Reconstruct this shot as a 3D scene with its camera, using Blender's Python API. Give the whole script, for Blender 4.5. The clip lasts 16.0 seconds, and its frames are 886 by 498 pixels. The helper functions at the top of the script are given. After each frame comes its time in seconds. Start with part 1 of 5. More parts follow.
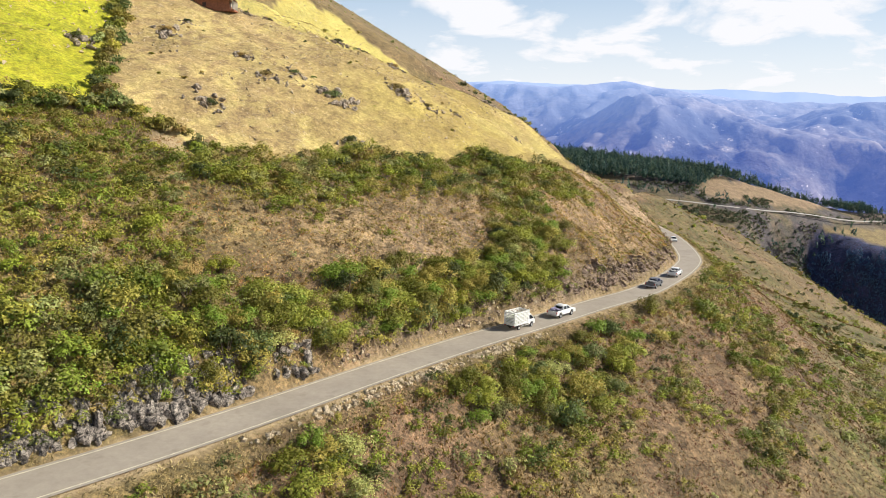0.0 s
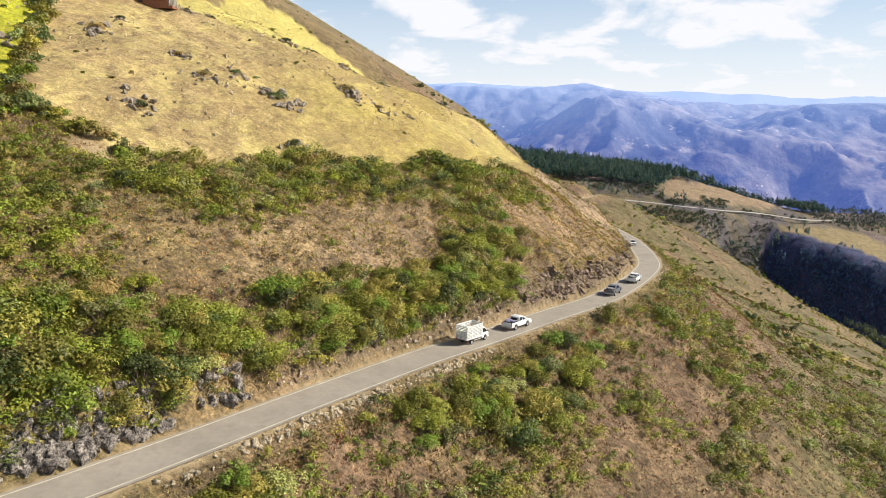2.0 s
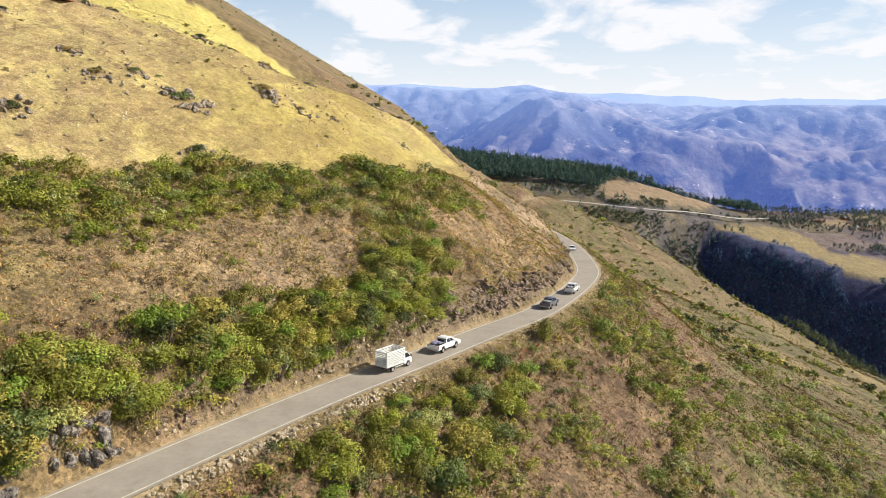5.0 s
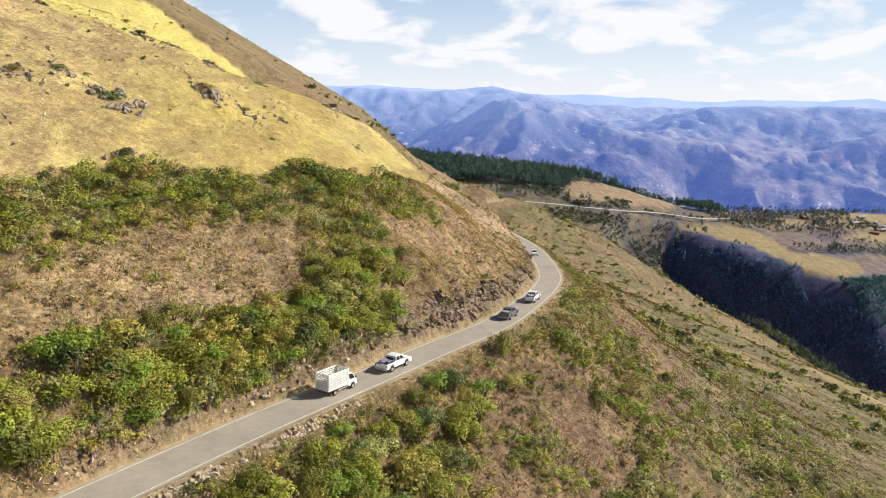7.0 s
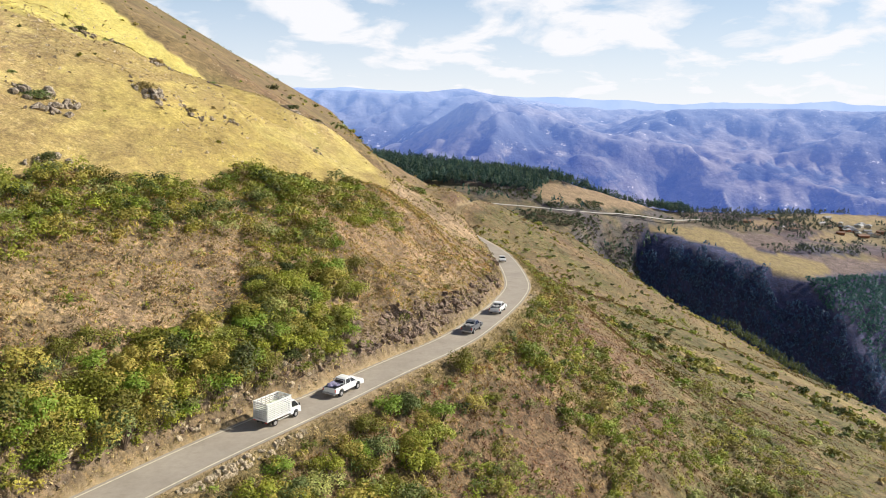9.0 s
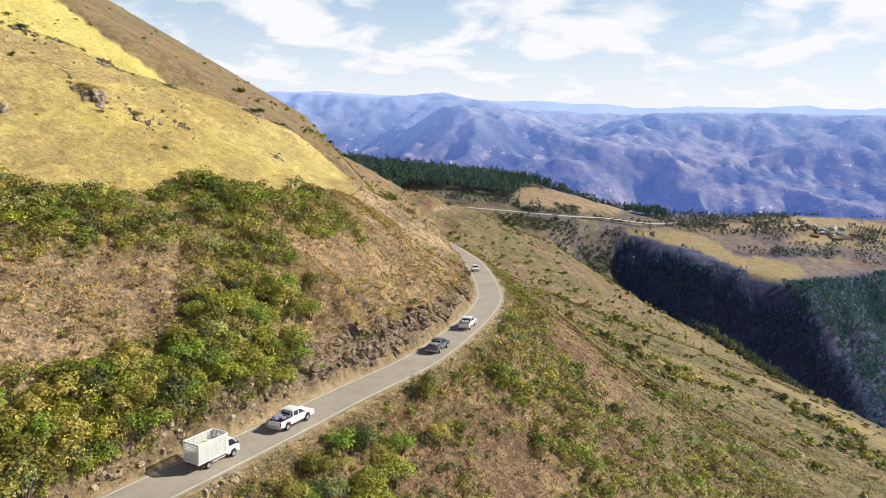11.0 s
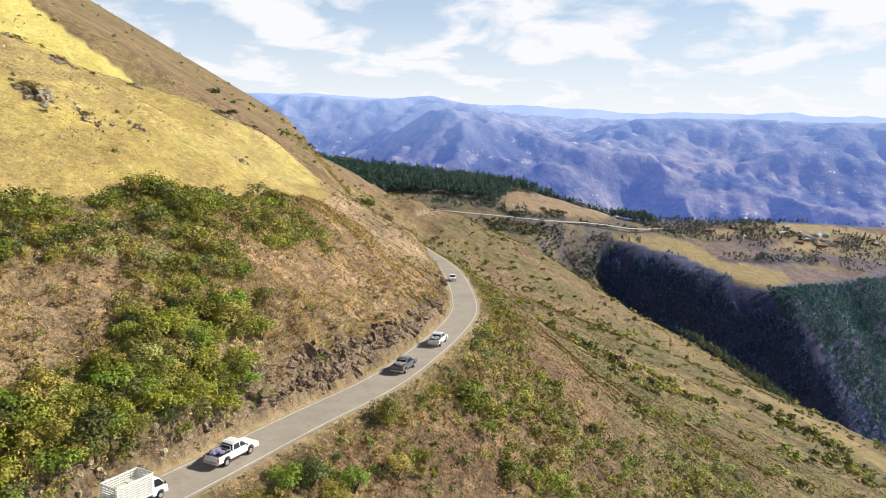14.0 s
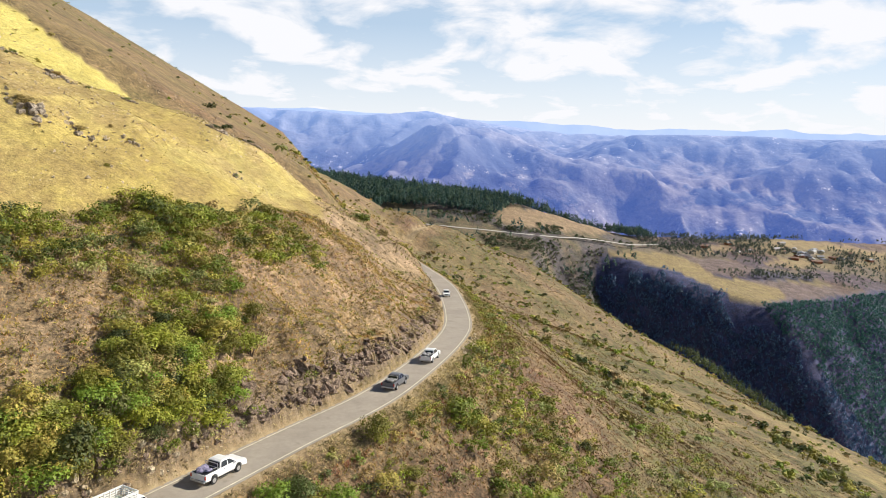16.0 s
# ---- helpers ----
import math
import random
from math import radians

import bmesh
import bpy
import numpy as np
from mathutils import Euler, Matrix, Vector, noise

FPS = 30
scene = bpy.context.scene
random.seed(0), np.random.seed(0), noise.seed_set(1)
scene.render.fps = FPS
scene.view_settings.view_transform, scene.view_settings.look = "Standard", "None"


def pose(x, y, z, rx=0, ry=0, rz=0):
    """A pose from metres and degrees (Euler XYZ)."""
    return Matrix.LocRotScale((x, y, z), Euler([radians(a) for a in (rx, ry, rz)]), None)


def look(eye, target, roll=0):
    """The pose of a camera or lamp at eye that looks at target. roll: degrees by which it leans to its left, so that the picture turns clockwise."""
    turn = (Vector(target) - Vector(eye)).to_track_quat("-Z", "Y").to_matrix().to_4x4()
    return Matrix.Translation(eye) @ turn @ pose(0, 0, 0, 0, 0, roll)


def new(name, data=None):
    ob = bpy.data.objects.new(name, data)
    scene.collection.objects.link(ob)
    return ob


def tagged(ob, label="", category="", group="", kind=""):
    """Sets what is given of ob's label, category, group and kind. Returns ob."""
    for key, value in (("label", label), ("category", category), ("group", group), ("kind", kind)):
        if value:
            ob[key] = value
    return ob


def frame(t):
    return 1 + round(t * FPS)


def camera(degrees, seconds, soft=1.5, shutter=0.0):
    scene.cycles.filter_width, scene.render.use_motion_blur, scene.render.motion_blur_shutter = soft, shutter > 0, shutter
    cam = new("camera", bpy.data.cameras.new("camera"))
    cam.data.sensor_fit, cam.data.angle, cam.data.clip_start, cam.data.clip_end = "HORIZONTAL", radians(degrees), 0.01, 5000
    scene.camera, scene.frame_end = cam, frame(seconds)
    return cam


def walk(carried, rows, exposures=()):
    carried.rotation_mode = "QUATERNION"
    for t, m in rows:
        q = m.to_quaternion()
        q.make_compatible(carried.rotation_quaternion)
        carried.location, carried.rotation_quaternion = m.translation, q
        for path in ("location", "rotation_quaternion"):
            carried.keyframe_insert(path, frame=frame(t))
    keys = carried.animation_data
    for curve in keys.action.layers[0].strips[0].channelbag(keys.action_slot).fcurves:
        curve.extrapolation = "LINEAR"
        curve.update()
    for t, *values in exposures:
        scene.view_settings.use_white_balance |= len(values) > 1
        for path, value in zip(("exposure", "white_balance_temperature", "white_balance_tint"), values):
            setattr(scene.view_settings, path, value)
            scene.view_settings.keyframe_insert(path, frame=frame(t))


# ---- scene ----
cam = camera(63.9, 16.0, soft=0.7)
METRES, EYE, TILT, LEAN, TURN = 46.0, 35.8, -12.0, 0.0, 0.0
ROWS = [
    (0.0, 0.0, 0.0, 0.0, -0.0, 0.0, -0.0),
    (0.5, 0.0112, 0.0313, 0.0057, -0.79, 0.04, 0.17),
    (1.0, 0.022, 0.0594, 0.0111, -1.48, 0.08, 0.31),
    (1.5, 0.0342, 0.0901, 0.0176, -2.21, 0.11, 0.47),
    (2.0, 0.047, 0.1216, 0.0243, -2.93, 0.13, 0.63),
    (2.5, 0.0605, 0.1531, 0.0308, -3.67, 0.15, 0.78),
    (3.0, 0.0747, 0.1844, 0.0369, -4.42, 0.14, 0.92),
    (3.5, 0.0888, 0.2155, 0.0439, -5.14, 0.15, 1.06),
    (4.0, 0.1033, 0.2473, 0.0508, -5.89, 0.16, 1.2),
    (6.5, 0.1864, 0.4107, 0.0828, -9.22, 0.16, 1.85),
    (7.0, 0.2046, 0.444, 0.0884, -9.88, 0.18, 1.97),
    (7.5, 0.2237, 0.4775, 0.0935, -10.49, 0.21, 2.1),
    (8.0, 0.2425, 0.5125, 0.0994, -11.05, 0.22, 2.2),
    (8.5, 0.2616, 0.5476, 0.1052, -11.56, 0.26, 2.28),
    (9.0, 0.2798, 0.5823, 0.1122, -12.02, 0.27, 2.37),
    (11.5, 0.3824, 0.763, 0.1473, -14.16, 0.54, 2.75),
    (12.0, 0.4014, 0.7991, 0.1547, -14.55, 0.58, 2.75),
    (12.5, 0.4183, 0.8266, 0.1596, -14.58, 0.75, 2.76),
    (13.0, 0.4337, 0.8426, 0.1633, -14.58, 0.74, 2.66),
    (13.5, 0.4465, 0.8484, 0.1647, -14.56, 0.69, 2.47),
    (14.0, 0.4546, 0.8485, 0.1663, -14.69, 0.72, 2.33),
    (14.5, 0.4601, 0.8476, 0.1668, -14.99, 0.99, 2.32),
    (15.0, 0.464, 0.8471, 0.1669, -15.24, 1.24, 2.27),
    (15.5, 0.4657, 0.8465, 0.1678, -15.06, 1.58, 2.17),
    (16.0, 0.4667, 0.8465, 0.1696, -15.0, 1.9, 2.1),
]
walk(cam, [(t, pose(0, 0, EYE, TILT, LEAN, TURN) @ pose(METRES * x, METRES * y, METRES * z, 90 + pitch, roll, yaw)) for t, x, y, z, yaw, pitch, roll in ROWS])

# ---- world, sun and sky ----
SUN_AZ, SUN_EL = 88.0, 33.5          # degrees clockwise from +y, degrees above the horizon
world = bpy.data.worlds.new("sky")
scene.world = world
world.use_nodes = True
wn, wl = world.node_tree.nodes, world.node_tree.links
wn.clear()
w_out = wn.new("ShaderNodeOutputWorld")
w_bg = wn.new("ShaderNodeBackground")
w_sky = wn.new("ShaderNodeTexSky")
w_sky.sky_type = "NISHITA"
w_sky.sun_disc = False
w_sky.sun_elevation = radians(SUN_EL)
w_sky.sun_rotation = radians(SUN_AZ)
w_sky.altitude = 2500
w_sky.air_density, w_sky.dust_density, w_sky.ozone_density = 1.0, 0.5, 2.5
w_bg.inputs["Strength"].default_value = 0.077
# high cloud: the view direction laid onto a flat layer overhead
w_tc = wn.new("ShaderNodeTexCoord")
w_sep = wn.new("ShaderNodeSeparateXYZ")
w_up = wn.new("ShaderNodeMath"); w_up.operation = "MAXIMUM"; w_up.inputs[1].default_value = 0.0
w_add = wn.new("ShaderNodeMath"); w_add.operation = "ADD"; w_add.inputs[1].default_value = 0.30
w_dx = wn.new("ShaderNodeMath"); w_dx.operation = "DIVIDE"
w_dy = wn.new("ShaderNodeMath"); w_dy.operation = "DIVIDE"
w_com = wn.new("ShaderNodeCombineXYZ")
w_noise = wn.new("ShaderNodeTexNoise")
w_noise.inputs["Scale"].default_value = 3.3
w_noise.inputs["Detail"].default_value = 9
w_noise.inputs["Roughness"].default_value = 0.55
w_noise.inputs["Distortion"].default_value = 0.35
w_ramp = wn.new("ShaderNodeValToRGB")
w_ramp.color_ramp.elements[0].color = (0.12, 0.12, 0.12, 1)
w_ramp.color_ramp.elements[0].position, w_ramp.color_ramp.elements[1].position = 0.42, 0.57
w_mix = wn.new("ShaderNodeMix"); w_mix.data_type = "RGBA"
w_mix.inputs["B"].default_value = (9.4, 9.45, 9.8, 1)
wl.new(w_tc.outputs["Generated"], w_sep.inputs[0])
wl.new(w_sep.outputs["Z"], w_up.inputs[0]); wl.new(w_up.outputs[0], w_add.inputs[0])
wl.new(w_sep.outputs["X"], w_dx.inputs[0]); wl.new(w_add.outputs[0], w_dx.inputs[1])
wl.new(w_sep.outputs["Y"], w_dy.inputs[0]); wl.new(w_add.outputs[0], w_dy.inputs[1])
wl.new(w_dx.outputs[0], w_com.inputs[0]); wl.new(w_dy.outputs[0], w_com.inputs[1])
wl.new(w_com.outputs[0], w_noise.inputs["Vector"])
wl.new(w_noise.outputs["Fac"], w_ramp.inputs[0])
w_low = wn.new("ShaderNodeMapRange")          # the veil thickens towards the horizon
w_low.inputs["From Min"].default_value, w_low.inputs["From Max"].default_value = 0.0, 0.16
w_low.inputs["To Min"].default_value, w_low.inputs["To Max"].default_value = 0.82, 0.0
w_fac = wn.new("ShaderNodeMath"); w_fac.operation = "MAXIMUM"
wl.new(w_sep.outputs["Z"], w_low.inputs["Value"])
w_high = wn.new("ShaderNodeMapRange")         # and the sky overhead is clear
w_high.inputs["From Min"].default_value, w_high.inputs["From Max"].default_value = 0.20, 0.40
w_high.inputs["To Min"].default_value, w_high.inputs["To Max"].default_value = 1.0, 0.0
w_thin = wn.new("ShaderNodeMath"); w_thin.operation = "MULTIPLY"
wl.new(w_sep.outputs["Z"], w_high.inputs["Value"])
wl.new(w_high.outputs[0], w_thin.inputs[0]); wl.new(w_ramp.outputs[0], w_thin.inputs[1])
wl.new(w_low.outputs[0], w_fac.inputs[0]); wl.new(w_thin.outputs[0], w_fac.inputs[1])
wl.new(w_fac.outputs[0], w_mix.inputs["Factor"])
w_part = wn.new("ShaderNodeMath"); w_part.operation = "MULTIPLY"; w_part.inputs[1].default_value = 0.55
w_haze = wn.new("ShaderNodeMix"); w_haze.data_type = "RGBA"
w_haze.inputs["B"].default_value = (5.9, 7.7, 9.5, 1)
wl.new(w_high.outputs[0], w_part.inputs[0]); wl.new(w_part.outputs[0], w_haze.inputs["Factor"])
wl.new(w_sky.outputs[0], w_haze.inputs["A"]); wl.new(w_haze.outputs["Result"], w_mix.inputs["A"])
wl.new(w_mix.outputs["Result"], w_bg.inputs["Color"])
wl.new(w_bg.outputs[0], w_out.inputs[0])

sun = new("sun", bpy.data.lights.new("sun", "SUN"))
sun.data.energy, sun.data.angle, sun.data.color = 5.0, radians(0.53), (1.0, 0.935, 0.80)
sun_way = Vector((math.sin(radians(SUN_AZ)) * math.cos(radians(SUN_EL)), math.cos(radians(SUN_AZ)) * math.cos(radians(SUN_EL)), math.sin(radians(SUN_EL))))
sun.matrix_world = look(sun_way * 300, (0, 0, 0))
scene.view_settings.exposure = 0.41


# ---- materials ----
def material(name, rough=0.9, metal=0.0):
    m = bpy.data.materials.new(name)
    m.use_nodes = True
    b = m.node_tree.nodes["Principled BSDF"]
    b.inputs["Roughness"].default_value, b.inputs["Metallic"].default_value = rough, metal
    return m, m.node_tree.nodes, m.node_tree.links, b


def mixed(nodes, links, a, b, fac, mode="MIX"):
    """A colour mix; a, b and fac are sockets or values."""
    n = nodes.new("ShaderNodeMix")
    n.data_type, n.blend_type = "RGBA", mode
    for key, v in (("A", a), ("B", b), ("Factor", fac)):
        if isinstance(v, (tuple, list)):
            n.inputs[key].default_value = (*v, 1)
        elif isinstance(v, (int, float)):
            n.inputs[key].default_value = v
        else:
            links.new(v, n.inputs[key])
    return n.outputs["Result"]


def noise_tex(nodes, links, scale, detail=5, rough=0.6, coords=None, lo=None, hi=None):
    """Noise in metres (object or world coordinates), optionally spread between lo and hi."""
    n = nodes.new("ShaderNodeTexNoise")
    n.inputs["Scale"].default_value, n.inputs["Detail"].default_value, n.inputs["Roughness"].default_value = scale, detail, rough
    if coords is not None:
        links.new(coords, n.inputs["Vector"])
    if lo is None:
        return n.outputs["Fac"]
    r = nodes.new("ShaderNodeMapRange")
    r.inputs["From Min"].default_value, r.inputs["From Max"].default_value = lo, hi
    links.new(n.outputs["Fac"], r.inputs["Value"])
    return r.outputs["Result"]


def mottled(nodes, links, color, scale, low, high, detail=6, rough_=0.65, coords=None, lo=0.36, hi=0.64):
    """The colour times a noise between low and high."""
    n = nodes.new("ShaderNodeTexNoise")
    n.inputs["Scale"].default_value, n.inputs["Detail"].default_value, n.inputs["Roughness"].default_value = scale, detail, rough_
    links.new(coords, n.inputs["Vector"])
    r = nodes.new("ShaderNodeMapRange")
    for key, v in (("From Min", lo), ("From Max", hi), ("To Min", low), ("To Max", high)):
        r.inputs[key].default_value = v
    links.new(n.outputs["Fac"], r.inputs["Value"])
    k = nodes.new("ShaderNodeVectorMath")
    k.operation = "SCALE"
    links.new(color, k.inputs[0])
    links.new(r.outputs["Result"], k.inputs["Scale"])
    return k.outputs[0]


def position(nodes):
    return nodes.new("ShaderNodeNewGeometry").outputs["Position"]


def attribute(nodes, name, out="Fac"):
    a = nodes.new("ShaderNodeAttribute")
    a.attribute_name = name
    return a.outputs[out]


def bumped(nodes, links, bsdf, height, strength, distance):
    b = nodes.new("ShaderNodeBump")
    b.inputs["Strength"].default_value, b.inputs["Distance"].default_value = strength, distance
    links.new(height, b.inputs["Height"])
    links.new(b.outputs[0], bsdf.inputs["Normal"])


def simple(name, color, rough=0.6, metal=0.0, vary=0.12, scale=3.0):
    m, n, l, b = material(name, rough, metal)
    dark = tuple(c * (1 - vary) for c in color)
    l.new(mixed(n, l, color, dark, noise_tex(n, l, scale, 4, 0.6, position(n), 0.3, 0.7)), b.inputs["Base Color"])
    return m


def ground_material():
    m, n, l, b = material("ground_cover", 0.95)
    p = position(n)
    along = n.new("ShaderNodeMapping")          # stretched along the terraces of the slope
    along.inputs["Scale"].default_value = (0.16, 0.05, 0.22)
    l.new(p, along.inputs["Vector"])
    lay = along.outputs[0]
    fine = noise_tex(n, l, 2.6, 6, 0.75, p, 0.3, 0.7)
    mid = noise_tex(n, l, 0.22, 5, 0.65, p, 0.35, 0.65)
    big = noise_tex(n, l, 0.045, 4, 0.6, p, 0.36, 0.64)
    clump = noise_tex(n, l, 0.75, 7, 0.75, p, 0.42, 0.60)
    grit = noise_tex(n, l, 3.2, 6, 0.8, p, 0.44, 0.62)
    straw = mixed(n, l, (0.45, 0.335, 0.135), (0.33, 0.232, 0.09), noise_tex(n, l, 0.16, 6, 0.7, p, 0.42, 0.60))
    straw = mixed(n, l, straw, (0.43, 0.31, 0.135), big)
    straw = mixed(n, l, straw, (0.235, 0.17, 0.078), noise_tex(n, l, 1.3, 7, 0.8, p, 0.52, 0.66))
    straw = mixed(n, l, straw, (0.51, 0.40, 0.15), noise_tex(n, l, 1.0, 6, 0.7, lay, 0.46, 0.62))
    straw = mixed(n, l, straw, (0.27, 0.185, 0.085), noise_tex(n, l, 2.3, 6, 0.75, lay, 0.50, 0.61))
    straw = mixed(n, l, straw, (0.62, 0.50, 0.31), noise_tex(n, l, 0.75, 8, 0.85, p, 0.56, 0.66))
    bright = mixed(n, l, (0.57, 0.485, 0.15), (0.49, 0.40, 0.11), noise_tex(n, l, 0.2, 6, 0.7, p, 0.42, 0.60))
    bright = mixed(n, l, bright, (0.40, 0.33, 0.08), noise_tex(n, l, 1.0, 6, 0.75, p, 0.56, 0.72))
    green = mixed(n, l, (0.40, 0.405, 0.016), (0.53, 0.475, 0.035), mid)
    green = mixed(n, l, green, (0.24, 0.26, 0.014), noise_tex(n, l, 0.9, 6, 0.75, p, 0.48, 0.64))
    brown = mixed(n, l, (0.29, 0.160, 0.098), (0.17, 0.096, 0.060), clump)
    brown = mixed(n, l, brown, (0.23, 0.145, 0.072), big)
    brown = mixed(n, l, brown, (0.36, 0.24, 0.145), noise_tex(n, l, 0.35, 7, 0.8, p, 0.54, 0.66))
    brown = mixed(n, l, brown, (0.12, 0.085, 0.05), grit)
    scrub = mixed(n, l, (0.25, 0.185, 0.065), (0.14, 0.115, 0.04), clump)
    scrub = mixed(n, l, scrub, (0.33, 0.235, 0.10), mid)
    scrub = mixed(n, l, scrub, (0.10, 0.085, 0.035), grit)
    earth = mixed(n, l, (0.50, 0.38, 0.22), (0.36, 0.26, 0.14), clump)
    # shade and blue haze of the ravine side, put into a navy ground colour
    haze_dark = mixed(n, l, (0.040, 0.054, 0.130), (0.070, 0.066, 0.138), mid)
    haze_dark = mixed(n, l, haze_dark, (0.026, 0.040, 0.098), noise_tex(n, l, 0.05, 7, 0.75, p, 0.5, 0.62))
    herb = mixed(n, l, (0.145, 0.125, 0.042), (0.08, 0.078, 0.028), clump)
    herb = mixed(n, l, herb, (0.21, 0.145, 0.072), noise_tex(n, l, 0.16, 6, 0.7, p, 0.48, 0.62))
    c = mixed(n, l, scrub, brown, attribute(n, "brown"))
    pale = mixed(n, l, (0.43, 0.295, 0.185), (0.30, 0.205, 0.125), clump)
    pale = mixed(n, l, pale, (0.25, 0.175, 0.105), grit)
    c = mixed(n, l, c, pale, attribute(n, "pale"))
    c = mixed(n, l, c, herb, attribute(n, "herb"))
    c = mixed(n, l, c, haze_dark, attribute(n, "haze_woods"))
    c = mottled(n, l, c, 0.09, 0.72, 1.28, 5, 0.6, p)
    c = mottled(n, l, c, 0.55, 0.60, 1.38, 6, 0.65, p)
    c = mottled(n, l, c, 2.2, 0.62, 1.36, 5, 0.7, p)
    f = mixed(n, l, straw, bright, attribute(n, "bright"))
    f = mixed(n, l, f, green, attribute(n, "green"))
    f = mixed(n, l, f, mixed(n, l, (0.335, 0.245, 0.072), (0.43, 0.33, 0.085), noise_tex(n, l, 1.0, 6, 0.7, lay, 0.44, 0.60)), attribute(n, "tawny"))
    f = mottled(n, l, f, 0.07, 0.86, 1.14, 4, 0.6, p)
    f = mottled(n, l, f, 0.8, 0.66, 1.30, 7, 0.8, p)
    f = mottled(n, l, f, 3.0, 0.70, 1.26, 5, 0.75, p)
    tilled = n.new("ShaderNodeMath")
    tilled.operation = "MAXIMUM"
    sown = n.new("ShaderNodeMath")
    sown.operation = "MAXIMUM"
    l.new(attribute(n, "straw"), tilled.inputs[0])
    l.new(attribute(n, "bright"), tilled.inputs[1])
    l.new(tilled.outputs[0], sown.inputs[0])
    l.new(attribute(n, "green"), sown.inputs[1])
    c = mixed(n, l, c, f, sown.outputs[0])
    c = mixed(n, l, c, earth, attribute(n, "earth"))
    crag = mixed(n, l, (0.34, 0.25, 0.185), (0.20, 0.14, 0.105), clump)
    crag = mixed(n, l, crag, (0.075, 0.052, 0.040), noise_tex(n, l, 1.7, 8, 0.8, p, 0.50, 0.58))
    crag = mixed(n, l, crag, (0.45, 0.36, 0.28), noise_tex(n, l, 2.4, 6, 0.75, p, 0.58, 0.66))
    c = mixed(n, l, c, crag, attribute(n, "rock"))
    l.new(c, b.inputs["Base Color"])
    bumped(n, l, b, noise_tex(n, l, 1.6, 8, 0.8, p), 0.7, 0.35)
    return m


M_GROUND = ground_material()


def asphalt_material():
    m, n, l, b = material("asphalt", 0.85)
    p = position(n)
    c = mixed(n, l, (0.300, 0.262, 0.22), (0.37, 0.328, 0.275), noise_tex(n, l, 0.35, 4, 0.6, p, 0.35, 0.65))
    c = mixed(n, l, c, (0.24, 0.205, 0.17), noise_tex(n, l, 0.55, 3, 0.5, p, 0.62, 0.72))
    c = mixed(n, l, c, (0.35, 0.30, 0.24), noise_tex(n, l, 14, 4, 0.7, p))
    c = mottled(n, l, c, 0.16, 0.92, 1.08, 5, 0.6, p)
    c = mottled(n, l, c, 1.7, 0.93, 1.07, 6, 0.75, p)
    l.new(c, b.inputs["Base Color"])
    bumped(n, l, b, noise_tex(n, l, 30, 3, 0.7, p), 0.3, 0.02)
    return m


M_ASPHALT = asphalt_material()
M_LINE = simple("road_paint", (0.72, 0.66, 0.50), 0.7, vary=0.35, scale=1.2)


def backdrop_material():
    """Distant mountain sides, their kilometres of haze painted as blue emission and colour blend."""
    m, n, l, b = material("far_mountain", 1.0)
    p = position(n)
    painted_haze = attribute(n, "painted_haze")
    c = mixed(n, l, (0.055, 0.065, 0.075), (0.215, 0.185, 0.155), noise_tex(n, l, 0.0018, 8, 0.6, p, 0.42, 0.60))
    # dark shadow patches and lighter sunlit patches, put into the slope colour
    c = mixed(n, l, c, (0.035, 0.05, 0.065), noise_tex(n, l, 0.0060, 7, 0.65, p, 0.52, 0.60))
    c = mixed(n, l, c, (0.30, 0.26, 0.215), noise_tex(n, l, 0.008, 8, 0.75, p, 0.55, 0.68))
    fields = n.new("ShaderNodeMath")
    fields.operation = "MULTIPLY"
    l.new(noise_tex(n, l, 0.030, 5, 0.7, p, 0.60, 0.66), fields.inputs[0])
    l.new(noise_tex(n, l, 0.0026, 4, 0.6, p, 0.50, 0.58), fields.inputs[1])
    c = mixed(n, l, c, (0.55, 0.49, 0.42), fields.outputs[0])
    c = mottled(n, l, c, 0.03, 0.72, 1.28, 6, 0.75, p)
    soft_haze = n.new("ShaderNodeMath")
    soft_haze.operation = "MULTIPLY"
    soft_haze.inputs[1].default_value = 0.7
    l.new(painted_haze, soft_haze.inputs[0])
    c = mixed(n, l, c, (0.15, 0.15, 0.17), soft_haze.outputs[0])
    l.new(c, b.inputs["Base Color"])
    l.new(mixed(n, l, (0.040, 0.078, 0.305), (0.205, 0.325, 0.64), painted_haze), b.inputs["Emission Color"])
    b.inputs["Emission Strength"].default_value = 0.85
    bumped(n, l, b, noise_tex(n, l, 0.006, 7, 0.55, p), 1.0, 22.0)
    return m


M_FAR = backdrop_material()


def faint_material():
    """The farthest range, almost lost in haze that is painted as pale blue emission."""
    m, n, l, b = material("faint_range", 1.0)
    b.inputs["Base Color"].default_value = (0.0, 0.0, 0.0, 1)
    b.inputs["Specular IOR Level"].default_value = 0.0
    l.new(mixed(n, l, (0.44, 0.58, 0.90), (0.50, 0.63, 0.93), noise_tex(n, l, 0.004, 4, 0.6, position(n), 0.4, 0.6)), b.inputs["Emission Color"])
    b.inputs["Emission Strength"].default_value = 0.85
    return m


M_FAINT = faint_material()

